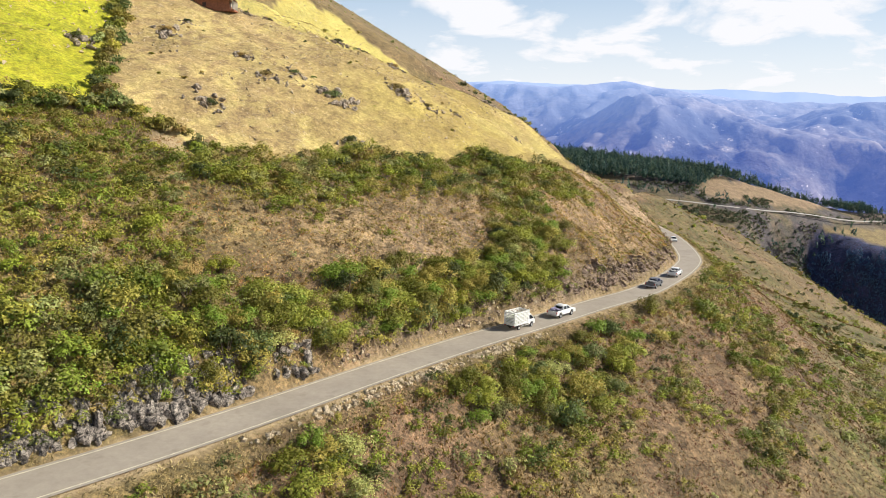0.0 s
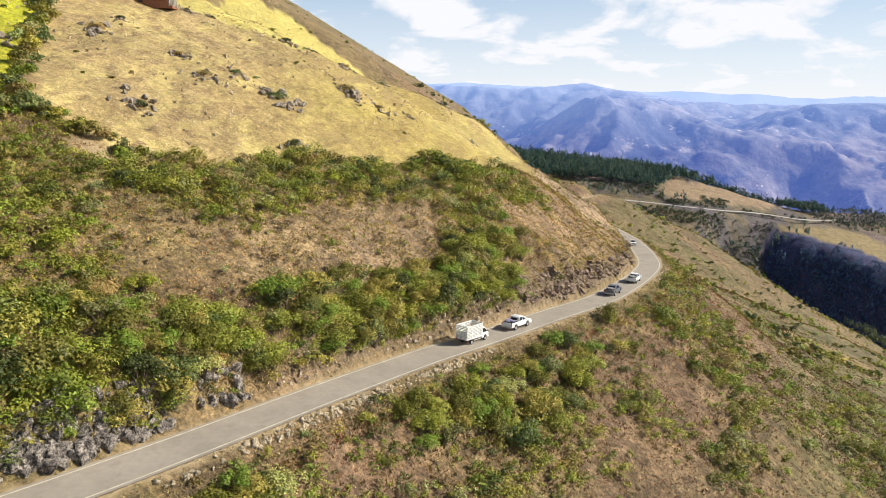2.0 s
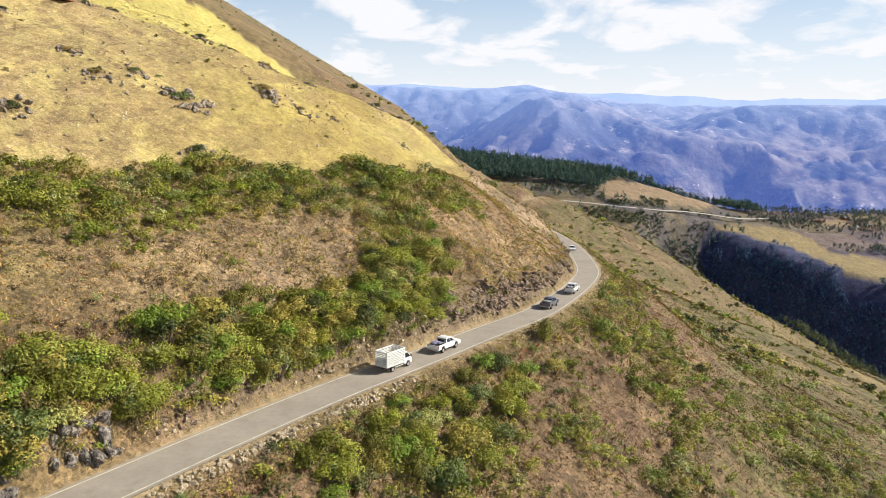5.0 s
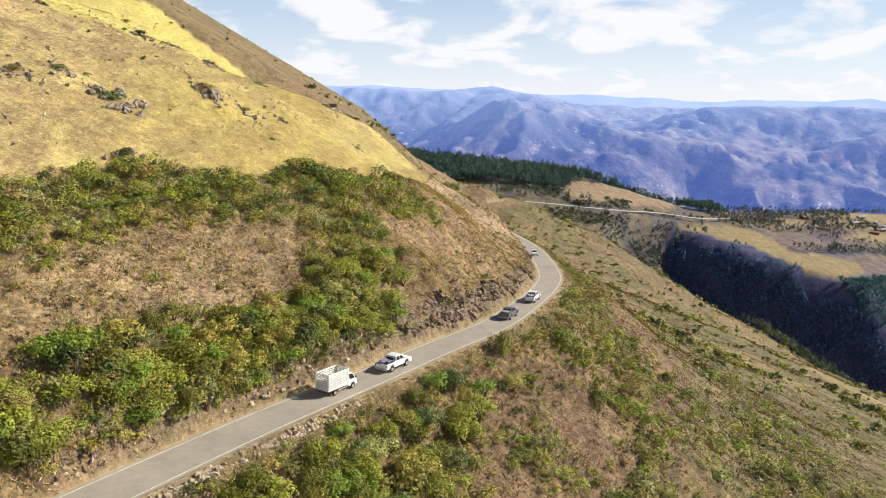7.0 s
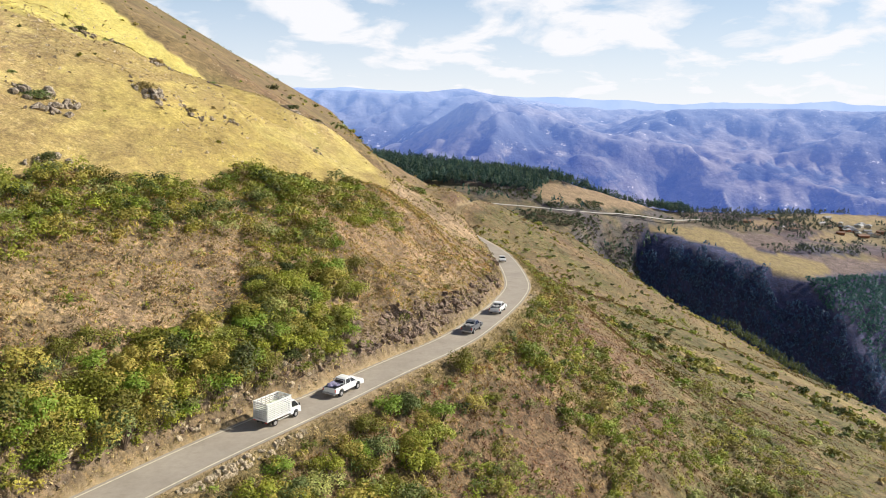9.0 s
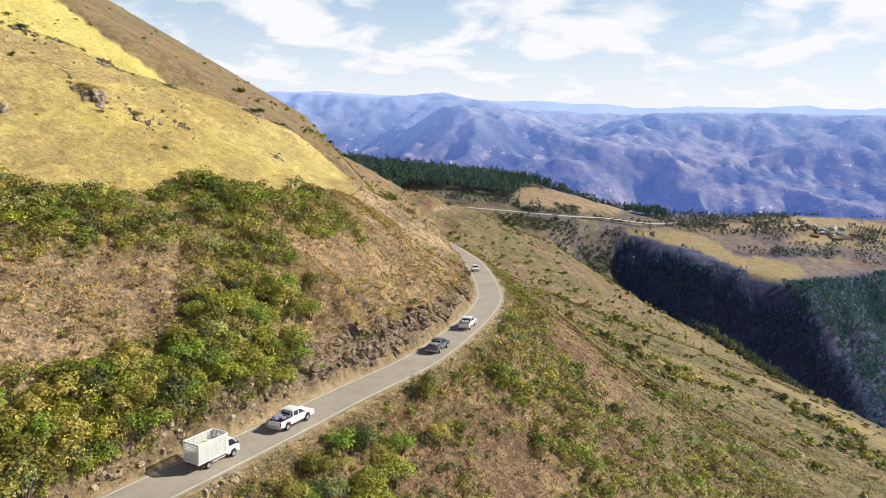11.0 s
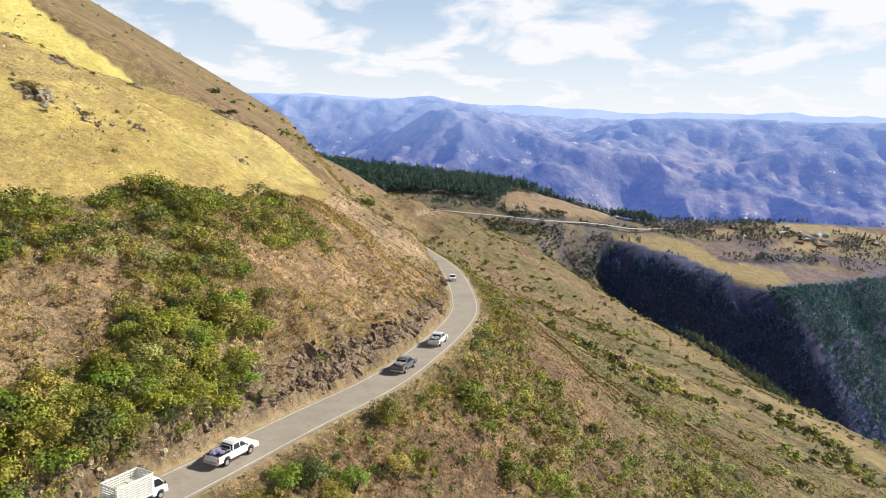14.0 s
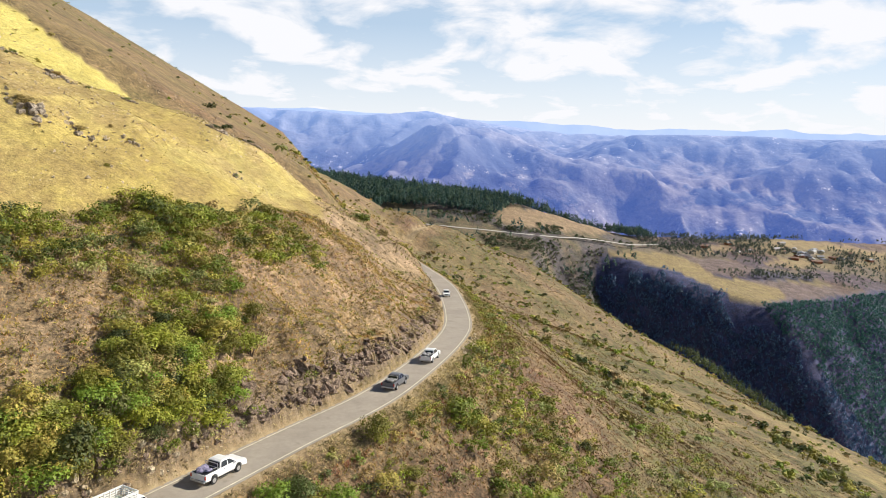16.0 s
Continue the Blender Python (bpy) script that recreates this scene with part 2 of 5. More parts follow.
# ---- lie of the land ----
# the road's centre line: x, y; its height falls with y as far as the bend
ROAD = [(-118, -52, 16.4), (-86, -14, 13.2), (-54, 22, 10.2), (-42, 34.5, 9.15), (-30.6, 46.9, 8.1), (-23.9, 54.3, 7.5), (-16.7, 62.9, 6.8), (-7, 75.5, 5.7),
        (3.5, 88.2, 4.65), (9.8, 95.1, 4.05), (16, 101.8, 3.5), (24.7, 111.6, 2.7), (35.7, 123.5, 1.7), (44.5, 136.8, 0.55), (52.4, 150.6, -0.6),
        (58.3, 163.5, -1.7), (62.2, 176.7, -2.8), (66.1, 193.5, -4.2), (70.1, 214.4, -5.9), (71.9, 235, -7.2), (70, 262, -7.0), (65, 295, -4.5),
        (61, 326, -2.0), (67, 362, -7.0), (85, 405, -19), (108, 450, -31), (135, 500, -42), (155, 560, -50), (160, 630, -54), (150, 720, -58), (130, 850, -60), (100, 1000, -65)]


def glide(points, step):
    """A smooth line through the points, resampled every step metres."""
    p = [np.array(q, float) for q in points]
    p = [2 * p[0] - p[1]] + p + [2 * p[-1] - p[-2]]
    out = []
    for a, b, c, d in zip(p, p[1:], p[2:], p[3:]):
        k = max(2, int(np.linalg.norm(c - b) / step))
        for i in range(k):
            u = i / k
            out.append(0.5 * ((2 * b) + (c - a) * u + (2 * a - 5 * b + 4 * c - d) * u * u + (3 * b - a - 3 * c + d) * u ** 3))
    out.append(p[-2])
    return np.array(out)


LINE = glide(ROAD, 2.5)
STEP = np.hypot(*(LINE[1:, :2] - LINE[:-1, :2]).T)
ALONG = np.concatenate([[0], np.cumsum(STEP)])


def beside(x, y):
    """For points of the plan: their distance left of the road (right: minus), the metres along it and its height there."""
    x, y = np.ravel(x).astype(float), np.ravel(y).astype(float)
    dist, along, high = np.empty_like(x), np.empty_like(x), np.empty_like(x)
    a, v = LINE[:-1, :2], LINE[1:, :2] - LINE[:-1, :2]
    vv = (v ** 2).sum(1)
    for i in range(0, len(x), 20000):
        px, py = x[i:i + 20000, None] - a[None, :, 0], y[i:i + 20000, None] - a[None, :, 1]
        u = np.clip((px * v[:, 0] + py * v[:, 1]) / vv, 0, 1)
        wx, wy = px - u * v[:, 0], py - u * v[:, 1]
        d2 = wx * wx + wy * wy
        k = d2.argmin(1)
        r = np.arange(len(k))
        side = np.sign(v[k, 0] * py[r, k] - v[k, 1] * px[r, k])
        dist[i:i + 20000] = np.sqrt(d2[r, k]) * side
        along[i:i + 20000] = ALONG[k] + u[r, k] * STEP[k]
        high[i:i + 20000] = LINE[k, 2] + u[r, k] * (LINE[k + 1, 2] - LINE[k, 2])
    return dist, along, high


LATTICE = np.random.default_rng(7).random((256, 256))


def rough(x, y, size, octaves=4, fall=0.5, shift=0.0):
    """Smooth noise from -1 to 1, with lumps of the given size in metres."""
    total, amp, norm = 0.0, 1.0, 0.0
    for o in range(octaves):
        u, v = x / size + 17.3 * o + shift, y / size - 9.1 * o + 2 * shift
        i, j = np.floor(u).astype(int), np.floor(v).astype(int)
        a, b = u - i, v - j
        a, b = a * a * (3 - 2 * a), b * b * (3 - 2 * b)
        g = lambda p, q: LATTICE[p % 256, q % 256]
        total = total + amp * (2 * ((g(i, j) * (1 - a) + g(i + 1, j) * a) * (1 - b) + (g(i, j + 1) * (1 - a) + g(i + 1, j + 1) * a) * b) - 1)
        norm, amp, size = norm + amp, amp * fall, size / 2
    return total / norm


def step_up(a, b, v):
    u = np.clip((v - a) / (b - a), 0, 1)
    return u * u * (3 - 2 * u)


# cross section of the hillside: metres left of the road, height over it
SIDE_D = [-1500, -900, -600, -400, -275, -208, -90, -75, -61, -50, -40, -30, -20, -15, -11, -6.5, -4.0, -3.2, 3.0, 3.5, 4.6, 6.5, 10, 15, 20, 28, 36, 46, 55, 65, 80, 100, 135, 180, 250, 400, 900]
SIDE_Z = [-500, -440, -350, -236, -138, -97, -51, -44.5, -38.5, -33, -27, -19.5, -11.5, -8.6, -5.8, -2.4, -0.5, -0.1, -0.1, 0.6, 2.6, 5.3, 9.0, 12.2, 15.3, 19.5, 23, 29, 34, 39.5, 47, 56, 67, 80, 96, 120, 160]


SIDE_GENTLE = [z if d < 4 or d > 21 else {4.6: 2.2, 6.5: 3.5, 10: 5.5, 15: 8.6, 20: 13.8}[d] for d, z in zip(SIDE_D, SIDE_Z)]


# the spur beyond the bend: plan line of its crest and how far it stands above the plain cross section
SPUR_X = [60, 90, 106, 122, 142, 159, 179, 201, 226, 265, 295, 326, 353]
SPUR_Y = [450, 464, 473, 484, 494, 505, 514, 528, 539, 555, 562, 568, 564]
SPUR_UP = [0, -2, -3, 8, 14, 20, 24, 27, 28, 21, 13, 5, 0]


def spur_rise(x, y):
    v = y - np.interp(x, SPUR_X, SPUR_Y)
    return np.interp(x, SPUR_X, SPUR_UP) * np.exp(-np.where(v < 0, v / 120, v / 60) ** 2)


def hillside(x, y):
    d, s, z = beside(x, y)
    lump = step_up(3.4, 14, np.abs(d))
    wide = step_up(8, 60, np.abs(d))
    past = step_up(222, 246, s) * (1 - step_up(300, 340, s))      # the bank past the straight is gentler
    h = z + np.interp(d, SIDE_D, SIDE_Z) * (1 - past) + np.interp(d, SIDE_D, SIDE_GENTLE) * past
    h += 5.5 * step_up(300, 330, s) * (1 - step_up(400, 450, s)) * step_up(25, 50, d) * (1 - step_up(62, 90, d))
    h += lump * (0.55 * rough(x, y, 3.2, 3, 0.6) + 0.9 * rough(x, y, 11, 2)) + wide * 2.2 * rough(x, y, 45, 3, shift=3.1)
    h += spur_rise(x, y) * np.maximum(step_up(6, 30, np.abs(d)), step_up(575, 600, s))
    bank = step_up(3.2, 4.2, d) * (1 - step_up(9, 14, d))
    h += bank * ((0.9 + 0.5 * step_up(205, 216, s) * (1 - step_up(306, 325, s))) * rough(x, y, 2.2, 3, 0.6, 5.0) + 1.2 * rough(x, y, 9, 2, 0.5, 8.0))
    return h, d, s


def ravine(y):
    """Where the ravine between ridge and shelf runs."""
    return np.interp(y, [500, 730, 890, 935, 1010, 1100], [200, 318, 418, 448, 530, 590])


def far_ridge(x, y):
    """The wooded ridge across the side valley; a road runs along its near face."""
    crest = np.interp(x, [-600, 100, 400, 590, 900], [10, -38, -72, -126, -225])
    line = 1075 - 0.12 * (x - 300)
    front = line - y
    east = np.maximum(0, x - ravine(y) + 8)
    return crest - np.where(front > 0, 0.27 * front, -0.30 * front * 1.0) - 0.9 * east * step_up(-20, 20, 925 - y) + 7 * rough(x, y, 130, 4, shift=1.7)


def plateau(x, y):
    """Farmed shelf above the dark ravine."""
    lie = (x - 500) * 0.3 + 925 - y
    top = -137 - 0.18 * np.maximum(0, lie) + 0.06 * np.maximum(0, -lie) - 0.03 * np.maximum(0, x - 600)
    edge = np.interp(x, [300, 505, 560, 643, 690, 760, 866, 1000, 1200, 1800], [1150, 945, 850, 745, 758, 792, 818, 830, 800, 700]) + 22 * rough(x, y, 120, 3, shift=4.4)
    front = edge - y
    west = np.maximum(0, ravine(y) + 10 - x)
    back = np.maximum(0, y - 1065 - 30 * rough(x, y, 200, 2, shift=2.0))
    return top + 3.5 * rough(x, y, 160, 3, shift=6.0) - 0.85 * np.maximum(0, front) + 0.35 * np.clip(front, 0, 55) + step_up(0, 60, front) * 13 * rough(x * 1.3, y * 0.6, 75, 3, 0.55, shift=15.0) - 0.9 * west - 0.45 * back


def back_hill(x, y):
    """The brown shoulder behind the straw-coloured field."""
    h = 53 - 0.6 * x + 0.05 * (y - 456) - 0.35 * np.maximum(0, 270 - y) - 0.45 * np.maximum(0, y - 515) - 0.6 * np.maximum(0, x - 42)
    return h + 1.5 * rough(x, y, 40, 4, 0.6, shift=7.7)


def valley(x, y):
    return -420 + 25 * rough(x, y, 500, 3)


def soft_max(parts, k):
    top = np.maximum.reduce(parts)
    return top + k * np.log(sum(np.exp((p - top) / k) for p in parts))


def land(x, y):
    h, d, s = hillside(x, y)
    h = np.maximum(h, back_hill(x, y))
    r, p, v = far_ridge(x, y), plateau(x, y), valley(x, y)
    u = np.clip(((x - 448) * -130 + (y - 935) * -205) / 58925, 0.0, 1.3)        # ravine between ridge and shelf
    off = np.hypot(x - 448 + 130 * u, y - 935 + 205 * u)
    dig = 45 * np.exp(-(off / 20) ** 2) * (1 - step_up(885, 922, y))
    r, p = r - dig, p - dig
    return soft_max([h, r, p, v], 3.0), d, s, h, r, p


def sheet(name, xs, ys, zs, rows, cols, wrap=False):
    """A quad sheet of rows x cols points as one mesh."""
    me = bpy.data.meshes.new(name)
    me.vertices.add(rows * cols)
    me.vertices.foreach_set("co", np.stack([xs, ys, zs], 1).astype(np.float32).ravel())
    i, j = np.meshgrid(np.arange(rows - 1), np.arange(cols if wrap else cols - 1), indexing="ij")
    k = (j + 1) % cols
    quads = np.stack([i * cols + j, i * cols + k, (i + 1) * cols + k, (i + 1) * cols + j], -1).reshape(-1, 4)[:, ::-1]
    me.loops.add(quads.size)
    me.loops.foreach_set("vertex_index", quads.ravel().astype(np.int32))
    me.polygons.add(len(quads))
    me.polygons.foreach_set("loop_start", (np.arange(len(quads)) * 4).astype(np.int32))
    me.polygons.foreach_set("use_smooth", np.ones(len(quads), bool))
    me.update()
    me.validate()
    return me


def paint(me, name, values):
    a = me.attributes.new(name, "FLOAT", "POINT")
    a.data.foreach_set("value", np.asarray(values, np.float32))


def inside(x, y, corners):
    """1 where a point of the plan lies inside the polygon, else 0."""
    hit = np.zeros(len(x), bool)
    for (ax, ay), (bx_, by_) in zip(corners, corners[1:] + corners[:1]):
        crosses = (ay > y) != (by_ > y)
        hit ^= crosses & (x < (bx_ - ax) * (y - ay) / (by_ - ay + 1e-9) + ax)
    return hit.astype(float)


angles = np.radians(np.concatenate([np.arange(-44, 60, 0.29), np.arange(60, 316, 2.5)]))
radii = np.concatenate([[0.5, 8], np.geomspace(18, 330, 280), np.geomspace(332, 1700, 120), np.geomspace(1730, 4950, 40)])
ga, gr = np.meshgrid(angles, radii)
gx, gy = (5 + gr * np.sin(ga)).ravel(), (gr * np.cos(ga)).ravel()
gz, gd, gs, g_hill, g_ridge, g_shelf = land(gx, gy)
ground = new("ground", sheet("ground", gx, gy, gz, len(radii), len(angles), wrap=True))
tagged(ground, "steep hillside of dry straw grass, scrub and brown earth above a deep valley", "hillside", kind="structure")
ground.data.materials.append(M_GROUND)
near = (g_hill > np.maximum(g_ridge, g_shelf)).astype(float)
wob = rough(gx, gy, 14, 4, 0.6) * 5
line_up = np.interp(gs, [40, 150, 164, 172, 180, 320, 420], [50, 50, 46, 37, 36, 30, 26]) + wob
straw = near * step_up(-1.5, 1.5, gd - line_up) * (1 - step_up(345, 375, gs))
crop = near * inside(gx + wob * 0.25, gy + wob * 0.4, [(-52, 178), (-38, 172), (-25, 178), (-22, 190), (-23, 222), (-9, 252), (-20, 258), (-36, 264), (-56, 262)])
band = straw * inside(gx + wob * 0.4, gy + wob, [(4, 167), (13, 187), (22, 206), (35, 216), (32, 200), (22, 180), (13, 168)])
strip = straw * step_up(278, 292, gs + wob) * (1 - step_up(338, 350, gs)) * step_up(33, 37, gd + wob * 0.5) * (1 - step_up(50, 58, gd + wob))
paint(ground.data, "bright", np.maximum(crop, np.maximum(0.55 * strip, 0.65 * band) * np.clip(0.65 + 1.5 * rough(gx * 1.6, gy * 0.6, 6, 3, 0.6, 23.0), 0, 1)))
field_side = np.interp(gy, [98, 104, 114, 126, 138, 150, 200], [-45, -48, -52, -55.5, -60, -64, -78])
field_foot = np.interp(gx, [-90, -66, -54, -46], [62, 79, 90, 99])
paint(ground.data, "tawny", 0.80 * straw * (1 - crop) * (1 - 0.7 * np.maximum(band, strip)) * step_up(-34, 2, gx + wob) * np.clip(0.9 + 0.7 * rough(gx, gy * 0.7, 18, 3, 0.6, 171.0), 0, 1))
paint(ground.data, "rock", near * step_up(3.3, 3.9, gd) * (1 - step_up(5.5, 7.5, gd + wob * 0.35)) * np.maximum(0.55 * step_up(163, 172, gs), step_up(208, 216, gs)) * (1 - step_up(306, 325, gs)) * np.clip(0.85 + 0.8 * rough(gx, gy, 6, 3, 0.6, 151.0), 0, 1))
paint(ground.data, "green", near * step_up(0, 1.5, field_side - gx + wob * 0.2) * step_up(0, 1.5, gy - field_foot))
paint(ground.data, "earth", near * np.maximum(1 - step_up(2.85, 3.5, np.abs(gd + 0.15 + wob * 0.09)), np.maximum(np.exp(-(((gx - 77) / 5) ** 2 + ((gy - 432) / 12) ** 2) ** 2), 0.85 * np.exp(-(((gx + 36.5) / 3.4) ** 2 + ((gy - 98.3) / 2.8) ** 2) ** 2))))
# fields on the shelf and the ridge, as plots of the plan
STRIP = [(519, 951), (598, 945), (632, 939), (629, 873), (639, 849), (677, 844), (702, 815), (678, 774), (638, 767), (608, 783), (595, 824), (580, 867), (539, 908), (511, 940)]
PLOUGHED = [[(677, 844), (702, 815), (678, 774), (718, 782), (798, 801), (804, 825), (744, 843)], [(635, 937), (632, 879), (652, 856), (696, 865), (724, 888), (702, 924)]]
HEDGED = [(639, 882), (724, 888), (809, 872), (787, 852), (689, 844), (638, 849)]
MEADOWS = [[(753, 912), (813, 900), (880, 946), (804, 950)], [(877, 1050), (1002, 1060), (1087, 1013), (1053, 981), (971, 1013), (842, 1003)], [(700, 960), (760, 975), (740, 1005), (690, 990)]]
CROFT = [(350, 975), (396, 1038), (449, 1055), (500, 1062), (560, 1055), (579, 1041), (532, 1008), (463, 979), (390, 953)]
jx, jy = gx + 7 * rough(gx, gy, 30, 3, shift=33.0), gy + 7 * rough(gx, gy, 30, 3, shift=36.0)
BRINK = ([400, 511, 539, 580, 595, 608, 638, 678, 718, 798, 900, 1100, 1800], [1040, 940, 908, 867, 824, 783, 767, 774, 782, 801, 835, 860, 700])
brink = np.interp(gx, *BRINK)
shelf = (1 - near) * (g_shelf > g_ridge) * step_up(-4, 5, jy - brink)
rim = shelf * inside(jx, jy, STRIP)
meadow = shelf * np.maximum.reduce([inside(jx, jy, q) for q in MEADOWS])
ploughed = shelf * np.maximum.reduce([inside(jx, jy, q) for q in PLOUGHED])
hedged = shelf * inside(jx, jy, HEDGED) * (1 - ploughed)
croft = (1 - near) * (g_ridge > g_shelf) * inside(jx, jy, CROFT)
plots = step_up(-0.05, 0.05, rough(gx, gy, 95, 1, shift=12.0))
tangle = step_up(-0.12, 0.15, rough(gx, gy, 55, 3, shift=14.0))
ledge = near * np.exp(-((gd + np.interp(gs, [324, 342, 355, 376, 400], [113, 109, 90, 86, 82]) + wob) / 4.0) ** 2) * step_up(318, 330, gs) * (1 - step_up(385, 405, gs))
bench = near * np.maximum.reduce([inside(jx, jy, q) for q in ([(152, 262), (188, 284), (192, 244), (161, 225), (152, 237)], [(236, 311), (252, 311), (254, 247), (242, 215), (226, 218), (238, 270)])])
lower_bench = near * step_up(150, 165, -gd + wob) * (1 - step_up(185, 200, -gd + wob)) * step_up(300, 330, gs) * 0.12
paint(ground.data, "pale", near * (1 - straw) * step_up(5, 9, gd) * step_up(165, 195, gs) * (1 - step_up(330, 370, gs)) * np.clip(0.7 + rough(gx, gy, 16, 3, 0.6, 66.0), 0, 1) + 0.55 * croft + 0.5 * meadow + 0.45 * ploughed)
paint(ground.data, "straw", straw + 0.5 * ledge + lower_bench + np.clip(0.50 * rim + 0.35 * meadow + 0.22 * shelf * plots * (1 - rim) * (1 - ploughed) * (1 - hedged), 0, 0.5) + 0.20 * croft + 0.28 * bench)
paint(ground.data, "brown", near * np.clip(0.55 + 0.3 * step_up(4, 10, -gd) + 0.9 * rough(gx, gy, 26, 4, 0.6, 2.2), 0, 1) * (1 - straw) + croft + shelf * np.maximum(ploughed, (1 - plots) * (1 - rim)) + 0.7 * (1 - near) * (g_ridge > g_shelf) * (1 - croft))
# amount of the painted navy haze colour, full on the ravine side
paint(ground.data, "haze_woods", (1 - near) * (1 - shelf) * (1 - croft) * np.where(g_ridge > g_shelf, 0.15 + 0.35 * tangle, 1.0) + shelf * np.maximum.reduce([0.75 * hedged, 0.42 * ploughed, 0.20 * rim, 0.25 * meadow, 0.25 + 0.3 * tangle * (1 - rim) * (1 - meadow) * (1 - ploughed)]) + 0.15 * croft)
flank = step_up(18, 40, -gd) * (1 - step_up(330, 420, gs)) * np.clip(0.80 + 1.2 * rough(gx, gy, 22, 4, 0.6, 77.0), 0, 1)
beyond = step_up(6, 16, -gd) * step_up(280, 330, gs) * np.clip(0.58 + 1.0 * rough(gx, gy, 34, 4, 0.6, 78.0), 0, 0.95)
shoulder = step_up(90, 120, gd) * (1 - straw) * np.clip(0.4 + 0.9 * rough(gx, gy, 28, 4, 0.6, 79.0), 0, 0.7)
paint(ground.data, "herb", near * np.maximum.reduce([flank, beyond, shoulder]) + (1 - near) * (g_ridge > g_shelf) * (1 - croft) * 0.75)

# road: asphalt with two edge lines
cut = LINE[(ALONG > 5) & (ALONG < 560)]
ahead = np.gradient(cut[:, :2], axis=0)
ahead /= np.hypot(*ahead.T)[:, None]
leftward = np.stack([-ahead[:, 1], ahead[:, 0]], 1)


def ribbon(name, near_side, far_side, lift, mat):
    a, b = cut[:, :2] + leftward * near_side, cut[:, :2] + leftward * far_side
    mid = (a + b) / 2
    xs = np.concatenate([a[:, 0], mid[:, 0], b[:, 0]])
    ys = np.concatenate([a[:, 1], mid[:, 1], b[:, 1]])
    zs = np.tile(cut[:, 2] + lift, 3)
    me = sheet(name, xs, ys, zs, 3, len(cut))
    me.flip_normals()
    ob = new(name, me)
    ob.data.materials.append(mat)
    return ob


road = tagged(ribbon("road", -2.75, 2.75, 0.02, M_ASPHALT), "narrow grey asphalt mountain road with worn pale edge lines", "road", kind="structure")
for side in (-1, 1):
    stripe = ribbon("edge_line", side * 2.32 - 0.08, side * 2.32 + 0.08, 0.03, M_LINE)
    stripe.parent = road

# ---- plants ----
def leaf_material(name, gloss=0.55):
    m, n, l, b = material(name, gloss)
    b.inputs["Specular IOR Level"].default_value = 0.25
    p = position(n)
    c = attribute(n, "tint", "Color")
    c = mixed(n, l, c, (0.55, 0.55, 0.5), noise_tex(n, l, 5.0, 3, 0.6, p, 0.35, 1.4), "MULTIPLY")
    l.new(c, b.inputs["Base Color"])
    t = n.new("ShaderNodeBsdfTranslucent")
    l.new(c, t.inputs["Color"])
    mix = n.new("ShaderNodeMixShader")
    mix.inputs[0].default_value = 0.22
    l.new(b.outputs[0], mix.inputs[1]); l.new(t.outputs[0], mix.inputs[2])
    l.new(mix.outputs[0], n["Material Output"].inputs["Surface"])
    return m


M_LEAF = leaf_material("leaves")
M_GRASS = leaf_material("dry_grass", 0.8)
M_WOOD = simple("bark", (0.17, 0.12, 0.08), 0.9, vary=0.5)


def soup(name, tris, tint, mat):
    """One mesh of loose triangles (n, 3, 3) with a colour for each."""
    me = bpy.data.meshes.new(name)
    k = len(tris)
    me.vertices.add(k * 3)
    me.vertices.foreach_set("co", np.asarray(tris, np.float32).ravel())
    me.loops.add(k * 3)
    me.loops.foreach_set("vertex_index", np.arange(k * 3, dtype=np.int32))
    me.polygons.add(k)
    me.polygons.foreach_set("loop_start", (np.arange(k) * 3).astype(np.int32))
    me.update()
    a = me.attributes.new("tint", "FLOAT_COLOR", "POINT")
    rgba = np.ones((k, 3, 4), np.float32)
    rgba[:, :, :3] = np.asarray(tint)[:, None, :]
    a.data.foreach_set("color", rgba.ravel())
    me.materials.append(mat)
    return me


def unit(v):
    return v / np.maximum(1e-9, np.linalg.norm(v, axis=-1, keepdims=True))


def foliage(rng, base, wide, tall, count, size, lobes=6, low=-0.35):
    """Leaf clumps for many bushes at once: triangles and the bush that each belongs to."""
    n = len(base)
    lobe_way = unit(rng.normal(size=(n, lobes, 3)))
    lobe_way[..., 2] = np.abs(lobe_way[..., 2]) * 0.9 - 0.15
    lobe_at = lobe_way * (0.38 + 0.52 * rng.random((n, lobes, 1)))
    lobe_r = 0.30 + 0.30 * rng.random((n, lobes))
    own = np.repeat(np.arange(n), count)
    pick = rng.integers(0, lobes, len(own))
    way = unit(rng.normal(size=(len(own), 3)))
    way[:, 2] = np.where(way[:, 2] < low, -way[:, 2], way[:, 2])
    deep = 0.55 + 0.5 * rng.random(len(own)) ** 0.6
    at = lobe_at[own, pick] + way * (lobe_r[own, pick] * deep)[:, None]
    at *= np.stack([wide[own], wide[own], tall[own] * 0.62], 1)
    at[:, 2] += tall[own] * 0.42
    at += base[own]
    face = unit(way * 0.95 + rng.normal(size=way.shape) * 0.42 + np.array([0.1, 0, 0.45]))
    side = unit(np.cross(face, rng.normal(size=way.shape)))
    up = np.cross(face, side)
    w = (size[own] * (0.6 + 0.8 * rng.random(len(own))))[:, None]
    return np.stack([at - side * w * 0.42, at + side * w * 0.42, at + up * w * 1.1 - face * w * 0.2], 1), own


GREENS = np.array([(0.265, 0.295, 0.038), (0.325, 0.310, 0.056), (0.310, 0.272, 0.060), (0.320, 0.330, 0.115), (0.120, 0.145, 0.042), (0.360, 0.345, 0.062), (0.335, 0.245, 0.090), (0.200, 0.255, 0.034)])


